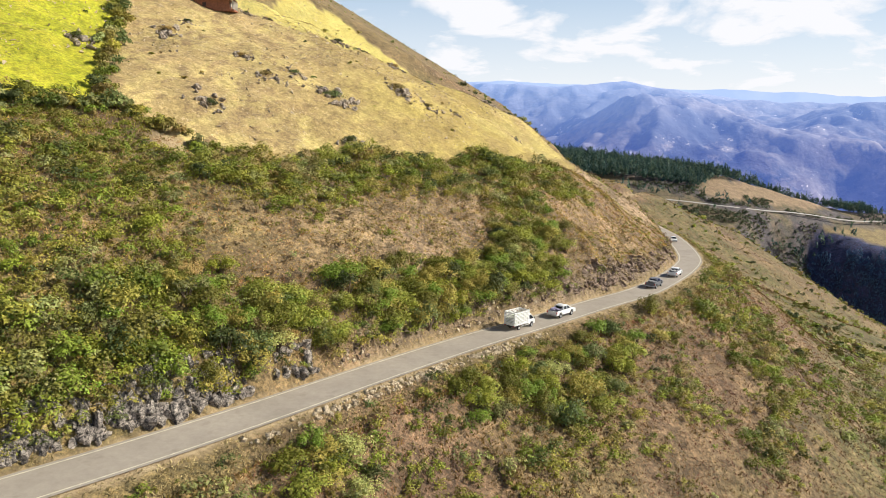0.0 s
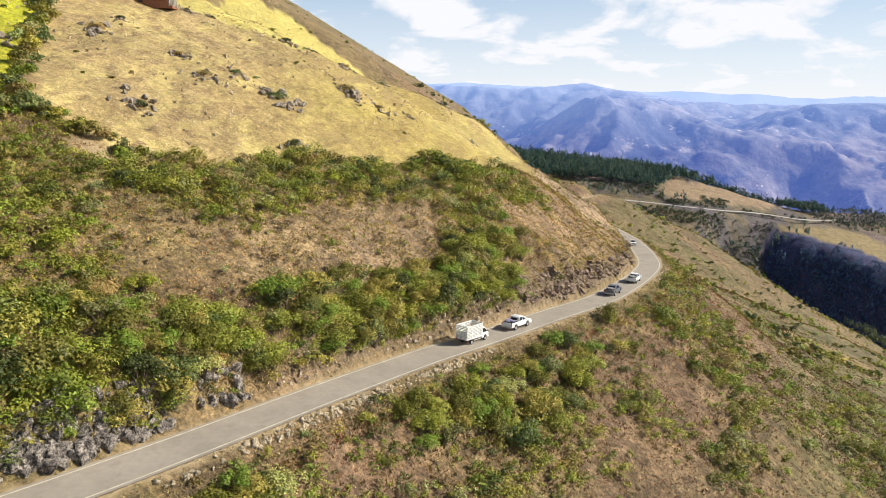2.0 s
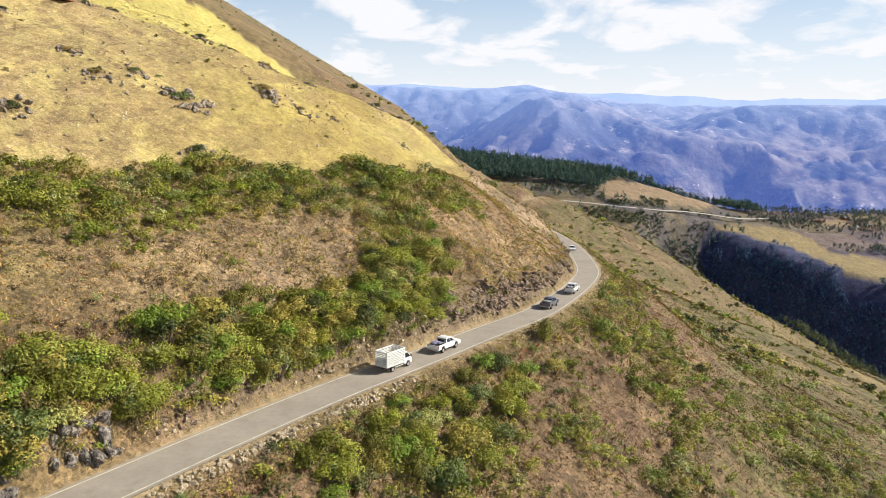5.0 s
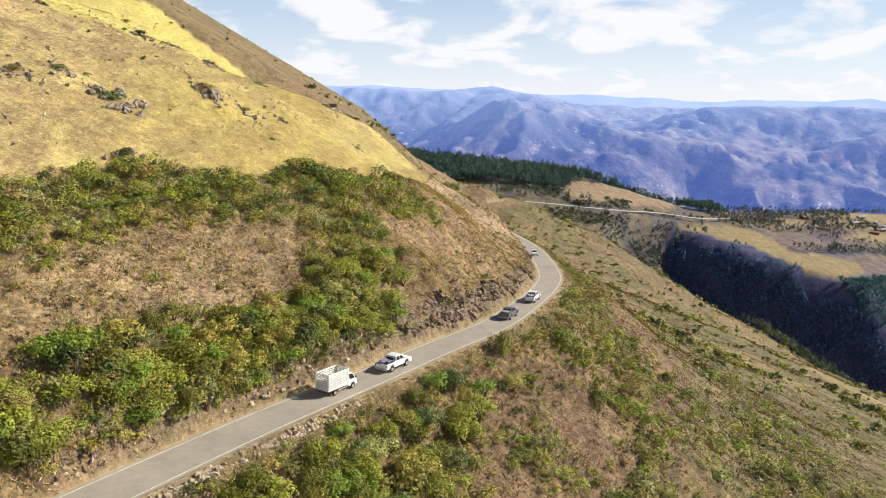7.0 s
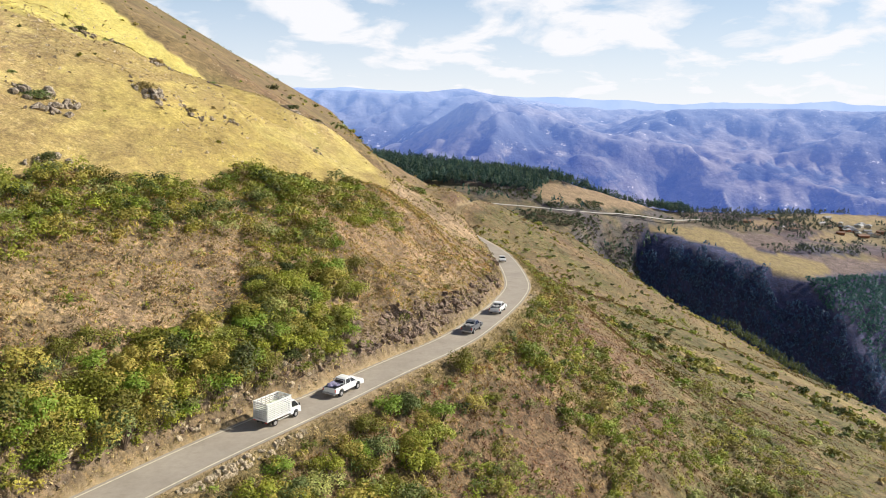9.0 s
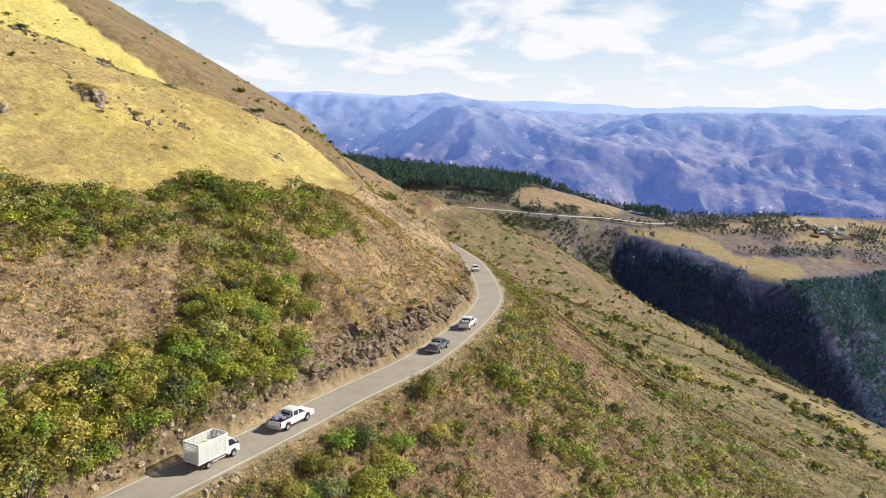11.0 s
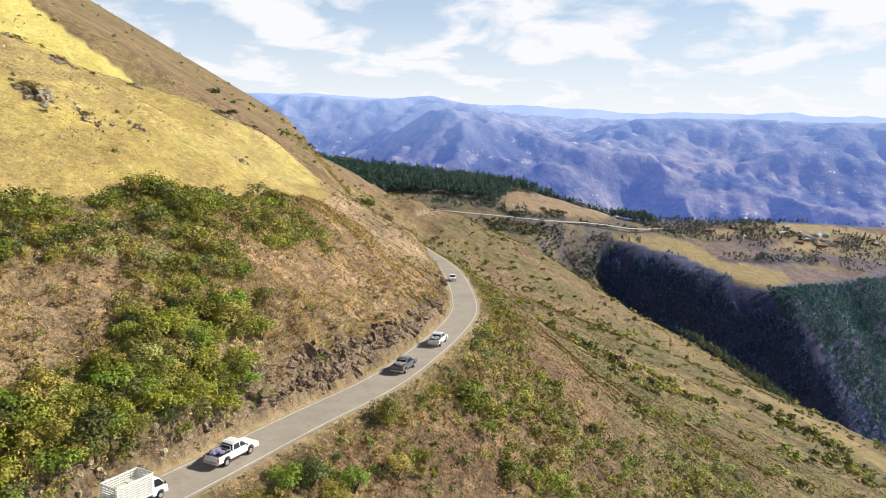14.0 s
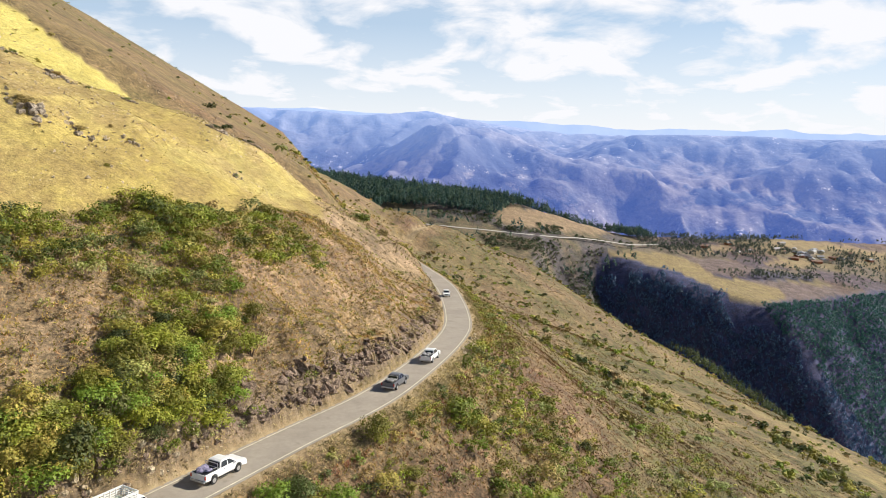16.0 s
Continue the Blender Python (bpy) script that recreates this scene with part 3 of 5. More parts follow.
def shades(rng, n, weights, x=None, y=None):
    w = np.array(weights, float)
    if x is None:
        k = rng.choice(len(GREENS), n, p=w / w.sum())
    else:                                     # neighbours tend to be of one kind
        w = np.stack([v * np.exp(2.6 * rough(x, y, 8, 3, 0.6, 110.0 + 7 * i)) for i, v in enumerate(w)], 1).cumsum(1)
        k = np.minimum((rng.random((n, 1)) * w[:, -1:] > w).sum(1), len(GREENS) - 1)
    return GREENS[k] * (0.58 + 0.86 * rng.random((n, 1))) * (0.92 + 0.16 * rng.random((n, 3)))


def on_plan(s, d):
    """Plan position d metres left of the road, s metres along it."""
    x, y = np.interp(s, ALONG, LINE[:, 0]), np.interp(s, ALONG, LINE[:, 1])
    x2, y2 = np.interp(s + 2, ALONG, LINE[:, 0]), np.interp(s + 2, ALONG, LINE[:, 1])
    k = np.hypot(x2 - x, y2 - y)
    return x - (y2 - y) / k * d, y + (x2 - x) / k * d


def field_edge(s):
    return np.interp(s, [40, 150, 164, 172, 180, 320, 420], [50, 50, 46, 37, 36, 30, 26])


# green tongues and clumps below the road: x, y, radius, density
GREEN_SPOTS = [(69, 146, 4, 1), (67, 142, 4, 1), (64, 134, 4, 1), (61, 126, 4, 1), (59, 119, 4, 1), (57, 113, 4.5, 1), (54, 107, 4.5, 1), (52, 101, 5, 1), (48, 95, 5, 1), (35, 97, 5.5, 1), (73, 124, 5, 0.9),
               (88, 128, 9, 0.8), (84, 112, 9, 0.7), (98, 140, 9, 0.6), (110, 150, 10, 0.6), (48, 125, 4.5, 1), (51, 116, 4, 0.9), (64, 118, 4, 0.9), (15, 83, 5, 1), (18, 82, 5, 1), (24, 92, 5, 0.8), (120, 175, 12, 0.5), (105, 120, 12, 0.5)]


def thicket(s, d, x, y):
    """How densely bushes stand, 0 to 1."""
    patch = rough(x, y, 9, 3, 0.6, 21.0)
    top = field_edge(s) + rough(x, y, 14, 4, 0.6) * 5
    # above the road
    belt = step_up(-15, -9, d - top + np.interp(s, [150, 185, 212], [4, 3, 0])) * (1 - step_up(258, 272, s)) * 1.0
    west = (1 - step_up(150, 174, s - (d - 12) * 0.25)) * np.where(d < 12, 0.95, 0.72)
    low = (1 - step_up(8.0, 12.5, d)) * (1 - step_up(207, 218, s)) * 1.0
    column = np.exp(-((s - 203 - d * 0.95) / 11.0) ** 2) * 0.95
    up = np.maximum.reduce([belt, west, low, column, np.full_like(d, 0.30)]) * np.clip(1.05 + 0.6 * patch, 0.45, 1)
    up = np.where((d > top) | (d < 3.9) | (np.hypot((x + 36.5) / 3.4, (y - 98.3) / 2.8) < 1), 0, up)
    # below it
    a = -d
    spots = np.zeros_like(d)
    for px, py, pr, much in GREEN_SPOTS:
        spots = np.maximum(spots, much * np.exp(-((x - px) ** 2 + (y - py) ** 2) / pr ** 2))
    streak = rough(s * 1.0, a * 0.2, 11, 3, 0.55, 31.0)
    rim = step_up(4.2, 5.5, a) * (1 - step_up(11, 17, a)) * np.interp(s, [100, 200, 215, 235, 250, 345, 380], [1.0, 1.0, 0.6, 0.6, 1.0, 0.9, 0.3])
    strips = step_up(0.02, 0.28, streak) * step_up(4.5, 7, a) * (1 - step_up(80, 120, a)) * (1 - 0.75 * step_up(285, 330, s)) * 0.85
    near_mass = (1 - step_up(18, 30, a)) * (1 - step_up(178, 200, s)) * step_up(4.5, 6.5, a) * 0.8
    down = np.maximum.reduce([rim, spots, 0.85 * strips, near_mass, 0.10 + 0.16 * step_up(28, 45, a) * (1 - step_up(300, 350, s))]) * np.clip(0.9 + 0.8 * patch, 0.25, 1)
    down = np.maximum.reduce([down, spots, 0.75 * rim, 0.9 * near_mass])
    down = np.where(a < 4.6, 0, down)
    return np.where(d > 0, up, down)


rng = np.random.default_rng(11)
cs = 100 + 330 * rng.random(72000) ** 1.35
cd = np.where(rng.random(72000) < 0.5, rng.uniform(3.8, 54, 72000), -(4.5 + 105 * rng.random(72000) ** 1.2))
cx, cy = on_plan(cs, cd)
keep = rng.random(72000) < thicket(cs, cd, cx, cy) * np.where((cd > 0) & (cd < 14), np.where(cd < 8, 0.95, 0.72), 0.55) * (1 + 0.8 * np.minimum(1, sum(np.exp(-((cx - q[0]) ** 2 + (cy - q[1]) ** 2) / (q[2] * q[2])) * (cd < 0) for q in GREEN_SPOTS)))
cs, cd, cx, cy = cs[keep], cd[keep], cx[keep], cy[keep]
cz = land(cx, cy)[0]
cr = np.clip(0.42 * np.exp(rng.normal(0.35, 0.45, len(cx))), 0.28, 2.0) * np.where(cd > 0, 1.0, 0.92)
cr *= np.where((cd > 0) & (cs > 235), 0.7, 1.0)
cr *= np.where((cd > 0) & (cd < 9) & (cs < 215), 1.35, 1.0)
clump_at = sum(np.exp(-((cx - q[0]) ** 2 + (cy - q[1]) ** 2) / (q[2] * q[2])) * (cd < 0) for q in GREEN_SPOTS)
cr *= 1 + 0.55 * np.minimum(clump_at, 1)
ch = cr * rng.uniform(1.1, 1.9, len(cr))

# shrubs nearest the road stand as things of their own
# taller leafy growth where the thicket closes
rng2 = np.random.default_rng(13)
ks = rng2.uniform(100, 300, 9000)
kd = np.where(rng2.random(9000) < 0.55, rng2.uniform(4.5, 38, 9000), -rng2.uniform(5.5, 60, 9000))
kx, ky = on_plan(ks, kd)
kk = rng2.random(9000) < np.clip(thicket(ks, kd, kx, ky) - 0.35, 0, 1) * np.where(kd > 0, np.where(kd < 13, 1.0, 0.55), 0.5)
ks, kd, kx, ky = ks[kk], kd[kk], kx[kk], ky[kk]
cs, cd, cx, cy = (np.concatenate(q) for q in ((cs, ks), (cd, kd), (cx, kx), (cy, ky)))
cz = np.concatenate([cz, land(kx, ky)[0]])
kr = rng2.uniform(1.1, 2.1, len(kx)) * np.where((kd > 0) & (kd < 13), 1.12, 1.0)
cr, ch = np.concatenate([cr, kr]), np.concatenate([ch, kr * rng2.uniform(1.0, 1.6, len(kr))])

cr *= np.where((cd > 0) & (thicket(cs, cd, cx, cy) < 0.42), 0.75, 1.0)
own_mask = (cs > 150) & (cs < 236) & (np.abs(cd) < 14) & (cr > 0.55)
own_index = np.flatnonzero(own_mask)
own_index = own_index[np.argsort(-cr[own_index])][:290]
rest = np.ones(len(cx), bool)
rest[own_index] = False

ground_at = np.stack([cx, cy, cz - 0.12], 1)
n_leaf = (np.clip(108 * cr ** 1.3, 28, 400) * np.interp(cs, [215, 280], [1.0, 0.38]) * np.where(np.abs(cd) > 60, 0.6, 1.0)).astype(int)
tri, own = foliage(np.random.default_rng(5), ground_at[rest], cr[rest], ch[rest], n_leaf[rest], (0.118 + 0.053 * cr[rest]) * np.interp(cs[rest], [215, 280], [1.08, 1.7]))
tone = shades(np.random.default_rng(6), rest.sum(), (6, 6, 4.5, 2.6, 2.6, 1.2, 2.2, 4.0), cx[rest], cy[rest])
leafy = np.random.default_rng(8)
open_ground = (cd[rest] > 0) & (thicket(cs[rest], cd[rest], cx[rest], cy[rest]) < 0.42) & (leafy.random(rest.sum()) < 0.72)
tone = np.where(open_ground[:, None], np.array([0.36, 0.265, 0.145]) * (0.65 + 0.6 * leafy.random((rest.sum(), 1))), tone)
tint = tone[own] * (0.78 + 0.44 * leafy.random((len(own), 1)))
scrub = new("scrub", soup("scrub", tri, tint, M_LEAF))
tagged(scrub, "dense green, olive and greyish scrub bushes covering the hillside", "scrub", kind="stuff")


def stems_mesh(name, seed, n=7):
    r = random.Random(seed)
    bm = bmesh.new()
    for _ in range(n):
        lean = Vector((r.uniform(-0.5, 0.5), r.uniform(-0.5, 0.5), 1)).normalized()
        ring_a, ring_b = [], []
        turn = lean.to_track_quat("Z", "Y")
        for i in range(5):
            q = Vector((math.cos(i * 1.2566), math.sin(i * 1.2566), 0))
            ring_a.append(bm.verts.new(turn @ (q * 0.05) + Vector((lean.x * 0.1, lean.y * 0.1, 0))))
            ring_b.append(bm.verts.new(turn @ (q * 0.015) + lean * r.uniform(0.7, 1.1)))
        for i in range(5):
            bm.faces.new((ring_a[i], ring_a[(i + 1) % 5], ring_b[(i + 1) % 5], ring_b[i]))
    me = bpy.data.meshes.new(name)
    bm.to_mesh(me)
    bm.free()
    me.materials.append(M_WOOD)
    return me


KINDS = [((1, 0, 0, 0, 0, 0, 0, 1), "bright green leafy shrub on the dry hillside"), ((0, 1, 1, 0, 0, 0, 0, 0), "olive-green scrub bush on the dry hillside"),
         ((0, 0, 0, 1, 0, 0, 0, 0), "pale grey-green bush with a loose crown"), ((0, 0, 0, 0, 1, 0, 0, 0), "dark green dense bush above brown grass"),
         ((0, 0, 0, 0, 0, 1, 0, 0), "yellowish green bush beside the road"), ((0, 0, 0, 0, 0, 0, 1, 0), "dry brown twiggy bush beside the road")]
shrub_meshes = []
for kind, (weights, words) in enumerate(KINDS):
    for v in range(3):
        r = np.random.default_rng(100 + kind * 10 + v)
        t, o = foliage(r, np.zeros((1, 3)), np.ones(1), np.array([1.45]), np.array([1150]), np.array([0.098]), lobes=11)
        c = shades(r, 1, weights)[o] * (0.92 + 0.16 * r.random((len(o), 3))) * (0.78 + 0.44 * r.random((len(o), 1)))
        shrub_meshes.append((soup("foliage", t, c, M_LEAF), stems_mesh("woody_base", kind * 10 + v), words))
pick_kind = np.random.default_rng(9).choice(18, len(own_index), p=np.repeat([9, 7.4, 1.6, 1.6, 0.6, 0.6], 3) / (20.8 * 3))
spin = np.random.default_rng(10).random(len(own_index)) * 6.283
for j, k in enumerate(own_index):
    leaf_me, stem_me, words = shrub_meshes[pick_kind[j]]
    shrub = tagged(new("shrub"), words, "shrub", "hillside shrubs")
    shrub.location = ground_at[k]
    shrub.rotation_euler = (0, 0, spin[j])
    shrub.scale = (cr[k], cr[k], ch[k] / 1.45)
    for nm, me in (("foliage", leaf_me), ("woody_base", stem_me)):
        part_ob = new(nm, me)
        part_ob.parent = shrub

# undergrowth: a knee-high mat of grass, herbs and low twigs
MAT = np.array([(0.43, 0.275, 0.185), (0.52, 0.39, 0.19), (0.36, 0.31, 0.10), (0.27, 0.29, 0.065), (0.42, 0.33, 0.23), (0.31, 0.20, 0.13)])


def undergrowth(name, N, s_span, d_span, blades, words, seed, big=1.0, field=False):
    rng = np.random.default_rng(seed)
    ts, td = rng.uniform(*s_span, N), rng.uniform(*d_span, N)
    tx, ty = on_plan(ts, td)
    td, ts, _ = beside(tx, ty)
    ok = (np.abs(td) > 3.0) & (np.clip(0.85 + 0.9 * rough(tx, ty, 4, 3, 0.6, 41.0), 0.12, 1) > rng.random(N))
    ok &= (np.abs(td) > 3.9) | (rng.random(N) < 0.7)
    if not field:
        ok &= td < field_edge(ts) + rough(tx, ty, 14, 4, 0.6) * 5 + 1.0
    tx, ty, td, ts = tx[ok], ty[ok], td[ok], ts[ok]
    N = len(tx)
    tz = land(tx, ty)[0]
    in_field = td > field_edge(ts) + rough(tx, ty, 14, 4, 0.6) * 5
    lush = np.clip(thicket(ts, td, tx, ty) * 1.1 + 0.5 * rough(tx, ty, 12, 3, 0.6, 61.0), 0, 1)
    reddish = np.clip(0.5 + 1.3 * rough(tx, ty, 17, 3, 0.6, 66.0), 0, 1)
    w = np.stack([(1 - lush) * (0.35 + 1.5 * reddish), 0.25 + (1 - lush) * (1.4 - reddish), 0.30 + lush * 1.7, 0.06 + lush * 1.9, np.full(N, 0.28), 0.30 * (1 - lush) + 0.1], 1)
    for i in range(6):
        w[:, i] *= np.exp(1.5 * rough(tx, ty, 5.0, 3, 0.6, 70.0 + 3 * i))
    w = np.cumsum(w, 1)
    k = (rng.random((N, 1)) * w[:, -1:] > w).sum(1)
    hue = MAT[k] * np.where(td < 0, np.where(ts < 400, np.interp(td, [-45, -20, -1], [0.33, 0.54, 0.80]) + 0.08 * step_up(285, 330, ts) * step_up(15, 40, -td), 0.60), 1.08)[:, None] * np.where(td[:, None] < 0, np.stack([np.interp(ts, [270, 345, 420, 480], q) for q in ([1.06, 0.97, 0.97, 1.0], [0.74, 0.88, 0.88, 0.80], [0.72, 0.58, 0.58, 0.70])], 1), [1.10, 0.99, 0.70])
    hue = np.where(np.abs(td)[:, None] < 5.5, np.array([0.47, 0.375, 0.18]) * (0.6 + 0.6 * rng.random((N, 1))), hue)
    dry = step_up(-0.25, 0.3, rough(tx * 0.7, ty, 6, 4, 0.65, 130.0))[:, None]
    bare = step_up(0.05, 0.4, rough(tx, ty * 0.6, 13, 4, 0.6, 140.0))[:, None]
    meadow = np.array([0.58, 0.455, 0.175]) * dry + np.array([0.43, 0.33, 0.115]) * (1 - dry)
    meadow = meadow * (1 - step_up(-34, 2, tx)[:, None] * np.array([0.28, 0.29, 0.48]))
    meadow = meadow * (1 - 0.6 * bare) + np.array([0.40, 0.275, 0.135]) * 0.6 * bare
    hue = np.where(in_field[:, None], meadow * (0.85 + 0.3 * rng.random((N, 1))), hue)
    hue = hue * np.where(in_field, 1.0, np.clip(1.0 + 0.75 * rough(tx, ty, 2.6, 3, 0.65, 160.0), 0.5, 1.5))[:, None]
    tall = np.where(in_field, rng.uniform(0.05, 0.2, N), rng.uniform(0.10, 0.42, N) * (0.75 + 0.6 * lush)) * big
    own = np.repeat(np.arange(N), blades)
    K = len(own)
    turn = rng.random(K) * 6.283
    foot = np.stack([tx[own], ty[own], tz[own] - 0.06], 1) + np.stack([np.cos(turn * 3), np.sin(turn * 3), 0 * turn], 1) * (0.34 * rng.random(K) ** 0.5)[:, None] * big
    across = np.stack([np.cos(turn), np.sin(turn), 0.25 * np.sin(turn * 5)], 1) * (0.03 + 0.075 * rng.random(K))[:, None] * big
    tip = foot + np.stack([rng.normal(0, 0.20, K), rng.normal(0, 0.20, K), tall[own] * rng.uniform(0.55, 1.1, K)], 1)
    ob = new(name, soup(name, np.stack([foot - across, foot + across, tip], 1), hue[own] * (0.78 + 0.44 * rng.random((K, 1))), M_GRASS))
    return tagged(ob, words, "grass", kind="stuff")


undergrowth("upper_undergrowth", 88000, (92, 300), (3.0, 46), 4, "brown and olive grass and herbs over the cut slope", 21)
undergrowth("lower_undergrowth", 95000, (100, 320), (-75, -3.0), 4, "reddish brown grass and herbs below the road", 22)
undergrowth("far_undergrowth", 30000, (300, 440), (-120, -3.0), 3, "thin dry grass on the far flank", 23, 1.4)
undergrowth("spur_undergrowth", 30000, (420, 760), (-230, 60), 2, "brown grass and low scrub on the spur beyond the bend", 25, 2.6)
undergrowth("field_grass", 34000, (70, 420), (30, 125), 3, "short straw-coloured grass in the sloping field", 24, field=True)
undergrowth("roadside_grass", 13000, (105, 330), (3.1, 7.5), 4, "dry grass and herbs at the uphill edge of the road", 26, 0.75)
undergrowth("verge_grass", 10000, (105, 330), (-6.5, -3.1), 4, "dry yellowish grass on the outer verge of the road", 27, 1.0)


# ---- rocks ----
def rock_material(name, light, dark, tone):
    m, n, l, b = material(name, 0.9)
    p = position(n)
    c = mixed(n, l, light, tone, noise_tex(n, l, 0.9, 5, 0.7, p, 0.35, 0.65))
    c = mixed(n, l, c, dark, noise_tex(n, l, 2.0, 8, 0.85, p, 0.47, 0.58))
    l.new(c, b.inputs["Base Color"])
    v = n.new("ShaderNodeTexVoronoi")
    v.feature = "DISTANCE_TO_EDGE"
    v.inputs["Scale"].default_value = 2.1
    warp = n.new("ShaderNodeVectorMath")
    warp.operation = "ADD"
    l.new(p, warp.inputs[0])
    l.new(noise_tex(n, l, 2.0, 4, 0.6, p), warp.inputs[1])
    l.new(warp.outputs[0], v.inputs["Vector"])
    crack = n.new("ShaderNodeMapRange")
    crack.inputs["From Min"].default_value, crack.inputs["From Max"].default_value = 0.0, 0.07
    l.new(v.outputs["Distance"], crack.inputs["Value"])
    c = mixed(n, l, tuple(q * 1.3 for q in dark), c, crack.outputs[0])
    l.new(c, b.inputs["Base Color"])
    bumped(n, l, b, noise_tex(n, l, 3.5, 8, 0.8, p), 1.0, 0.35)
    return m


M_BOULDER = rock_material("weathered_boulder", (0.60, 0.51, 0.40), (0.17, 0.135, 0.105), (0.40, 0.325, 0.25))
M_ROCK = rock_material("grey_rock", (0.62, 0.54, 0.46), (0.028, 0.024, 0.022), (0.30, 0.255, 0.22))
M_BANK = rock_material("reddish_rock", (0.46, 0.335, 0.245), (0.085, 0.06, 0.045), (0.30, 0.21, 0.155))
M_PALE = rock_material("pale_stone", (0.74, 0.61, 0.43), (0.42, 0.33, 0.22), (0.62, 0.50, 0.34))


def crag_mesh(name, seed, mat, squash, fine=3):
    """A broken chunk: a ball cut by flat planes, then roughened."""
    r = random.Random(seed)
    bm = bmesh.new()
    bmesh.ops.create_icosphere(bm, subdivisions=fine, radius=1.0)
    cuts = [(Vector((r.gauss(0, 1), r.gauss(0, 1), r.gauss(0, 0.7))).normalized(), r.uniform(0.42, 0.8)) for _ in range(11)]
    for v in bm.verts:
        for way, far in cuts:
            over = v.co.dot(way) - far
            if over > 0:
                v.co -= way * over
        q = v.co * 2.4 + Vector((seed * 3.1, seed, 0))
        v.co += v.co.normalized() * (0.07 * math.sin(q.x * 2 + math.sin(q.z * 3)) * math.sin(q.y * 2.3 + q.z) + r.uniform(-0.11, 0.11))
        v.co = Vector((v.co.x * squash[0], v.co.y * squash[1], v.co.z * squash[2]))
    me = bpy.data.meshes.new(name)
    bm.to_mesh(me)
    bm.free()
    me.materials.append(mat)
    return me


ROCKS = [crag_mesh("rock", i, M_ROCK, (1.05, 0.85, 1.05), 2) for i in range(9)]
BOULDER_ROCKS = [crag_mesh("rock", 30 + i, M_BOULDER, (1.1, 0.95, 0.85), 2) for i in range(6)]
SLABS = [crag_mesh("rock", 50 + i, M_BANK, (1.3, 0.7, 0.62), 2) for i in range(8)]
STONES = [crag_mesh("stone", 80 + i, M_PALE, (1.3, 1.05, 0.85), 2) for i in range(6)]


def place(parent_ob, me, x, y, z, size, r, name=None):
    ob = new(name or me.name.split(".")[0], me)
    ob.location = (x, y, z)
    ob.rotation_euler = (r.uniform(-0.5, 0.5), r.uniform(-0.5, 0.5), r.uniform(0, 6.28))
    ob.scale = (size * r.uniform(0.8, 1.25), size * r.uniform(0.8, 1.2), size * r.uniform(0.75, 1.25))
    ob.parent = parent_ob
    return ob


def outcrop(s_from, s_to, count, sizes, reach, meshes, words, seed, sink=0.35):
    """A broken rock face along the uphill edge of the road, stone by stone."""
    r = random.Random(seed)
    spots = []
    for _ in range(count):
        s, u = r.uniform(s_from, s_to), r.random() ** 1.5
        spots.append((s, reach[0] + u * (reach[1] - reach[0]), sizes[0] + (sizes[1] - sizes[0]) * r.random() ** 2.2))
    ss, dd = np.array([q[0] for q in spots]), np.array([q[1] for q in spots])
    x, y = on_plan(ss, dd)
    z = land(x, y)[0]
    face = tagged(new("rock_outcrop"), words, "rock", "roadside rocks")
    for i, q in enumerate(spots):
        place(face, meshes[r.randrange(len(meshes))], x[i], y[i], z[i] + q[2] * (0.5 - sink), q[2], r)
    return face


GREY = "jagged grey rock outcrop at the foot of the cut slope"
for i, (a, b, k, lo, hi) in enumerate(((108, 120, 60, 0.2, 0.75), (120, 129, 60, 0.2, 0.8), (130, 139, 110, 0.2, 0.95), (139, 147, 130, 0.2, 1.05), (147, 154, 120, 0.2, 1.0), (157, 163, 60, 0.2, 0.85))):
    outcrop(a, b, k, (lo, hi), (3.5, 6.2), ROCKS, GREY, 300 + i)
for i, (a, b, k) in enumerate(((196, 206, 20), (206, 216, 30), (216, 226, 80), (226, 236, 90), (236, 246, 90), (246, 258, 80), (258, 272, 34), (272, 290, 40), (290, 306, 40))):
    outcrop(a, b, k, (0.25, 1.15), (3.9, 6.2), SLABS, "reddish brown broken rock face beside the road", 320 + i, 0.70)

for i, (a, b, k) in enumerate(((166, 178, 34), (178, 190, 40), (190, 202, 50), (202, 212, 50))):
    outcrop(a, b, k, (0.14, 0.48), (3.5, 5.0), STONES + SLABS, "pale broken stones at the foot of the bank", 340 + i, 0.5)


def dry_wall(s_from, s_to, count, seed):
    """Loose pale stones that hold the outer edge of the road."""
    r = random.Random(seed)
    wall = tagged(new("dry_stone_wall"), "low wall of loose pale stones along the road edge", "stone wall", "stone walls")
    ss = np.array([r.uniform(s_from, s_to) for _ in range(count)])
    dd = np.array([-r.uniform(3.3, 4.2) for _ in range(count)])
    x, y = on_plan(ss, dd)
    z = land(x, y)[0]
    for i in range(count):
        k = r.uniform(0.16, 0.36)
        place(wall, STONES[r.randrange(6)], x[i], y[i], z[i] + k * 0.25, k, r)


for i, (a, b, k) in enumerate(((148, 158, 26), (158, 168, 60), (168, 178, 70), (178, 187, 60), (187, 198, 36), (262, 276, 30))):
    dry_wall(a, b, k, 400 + i)

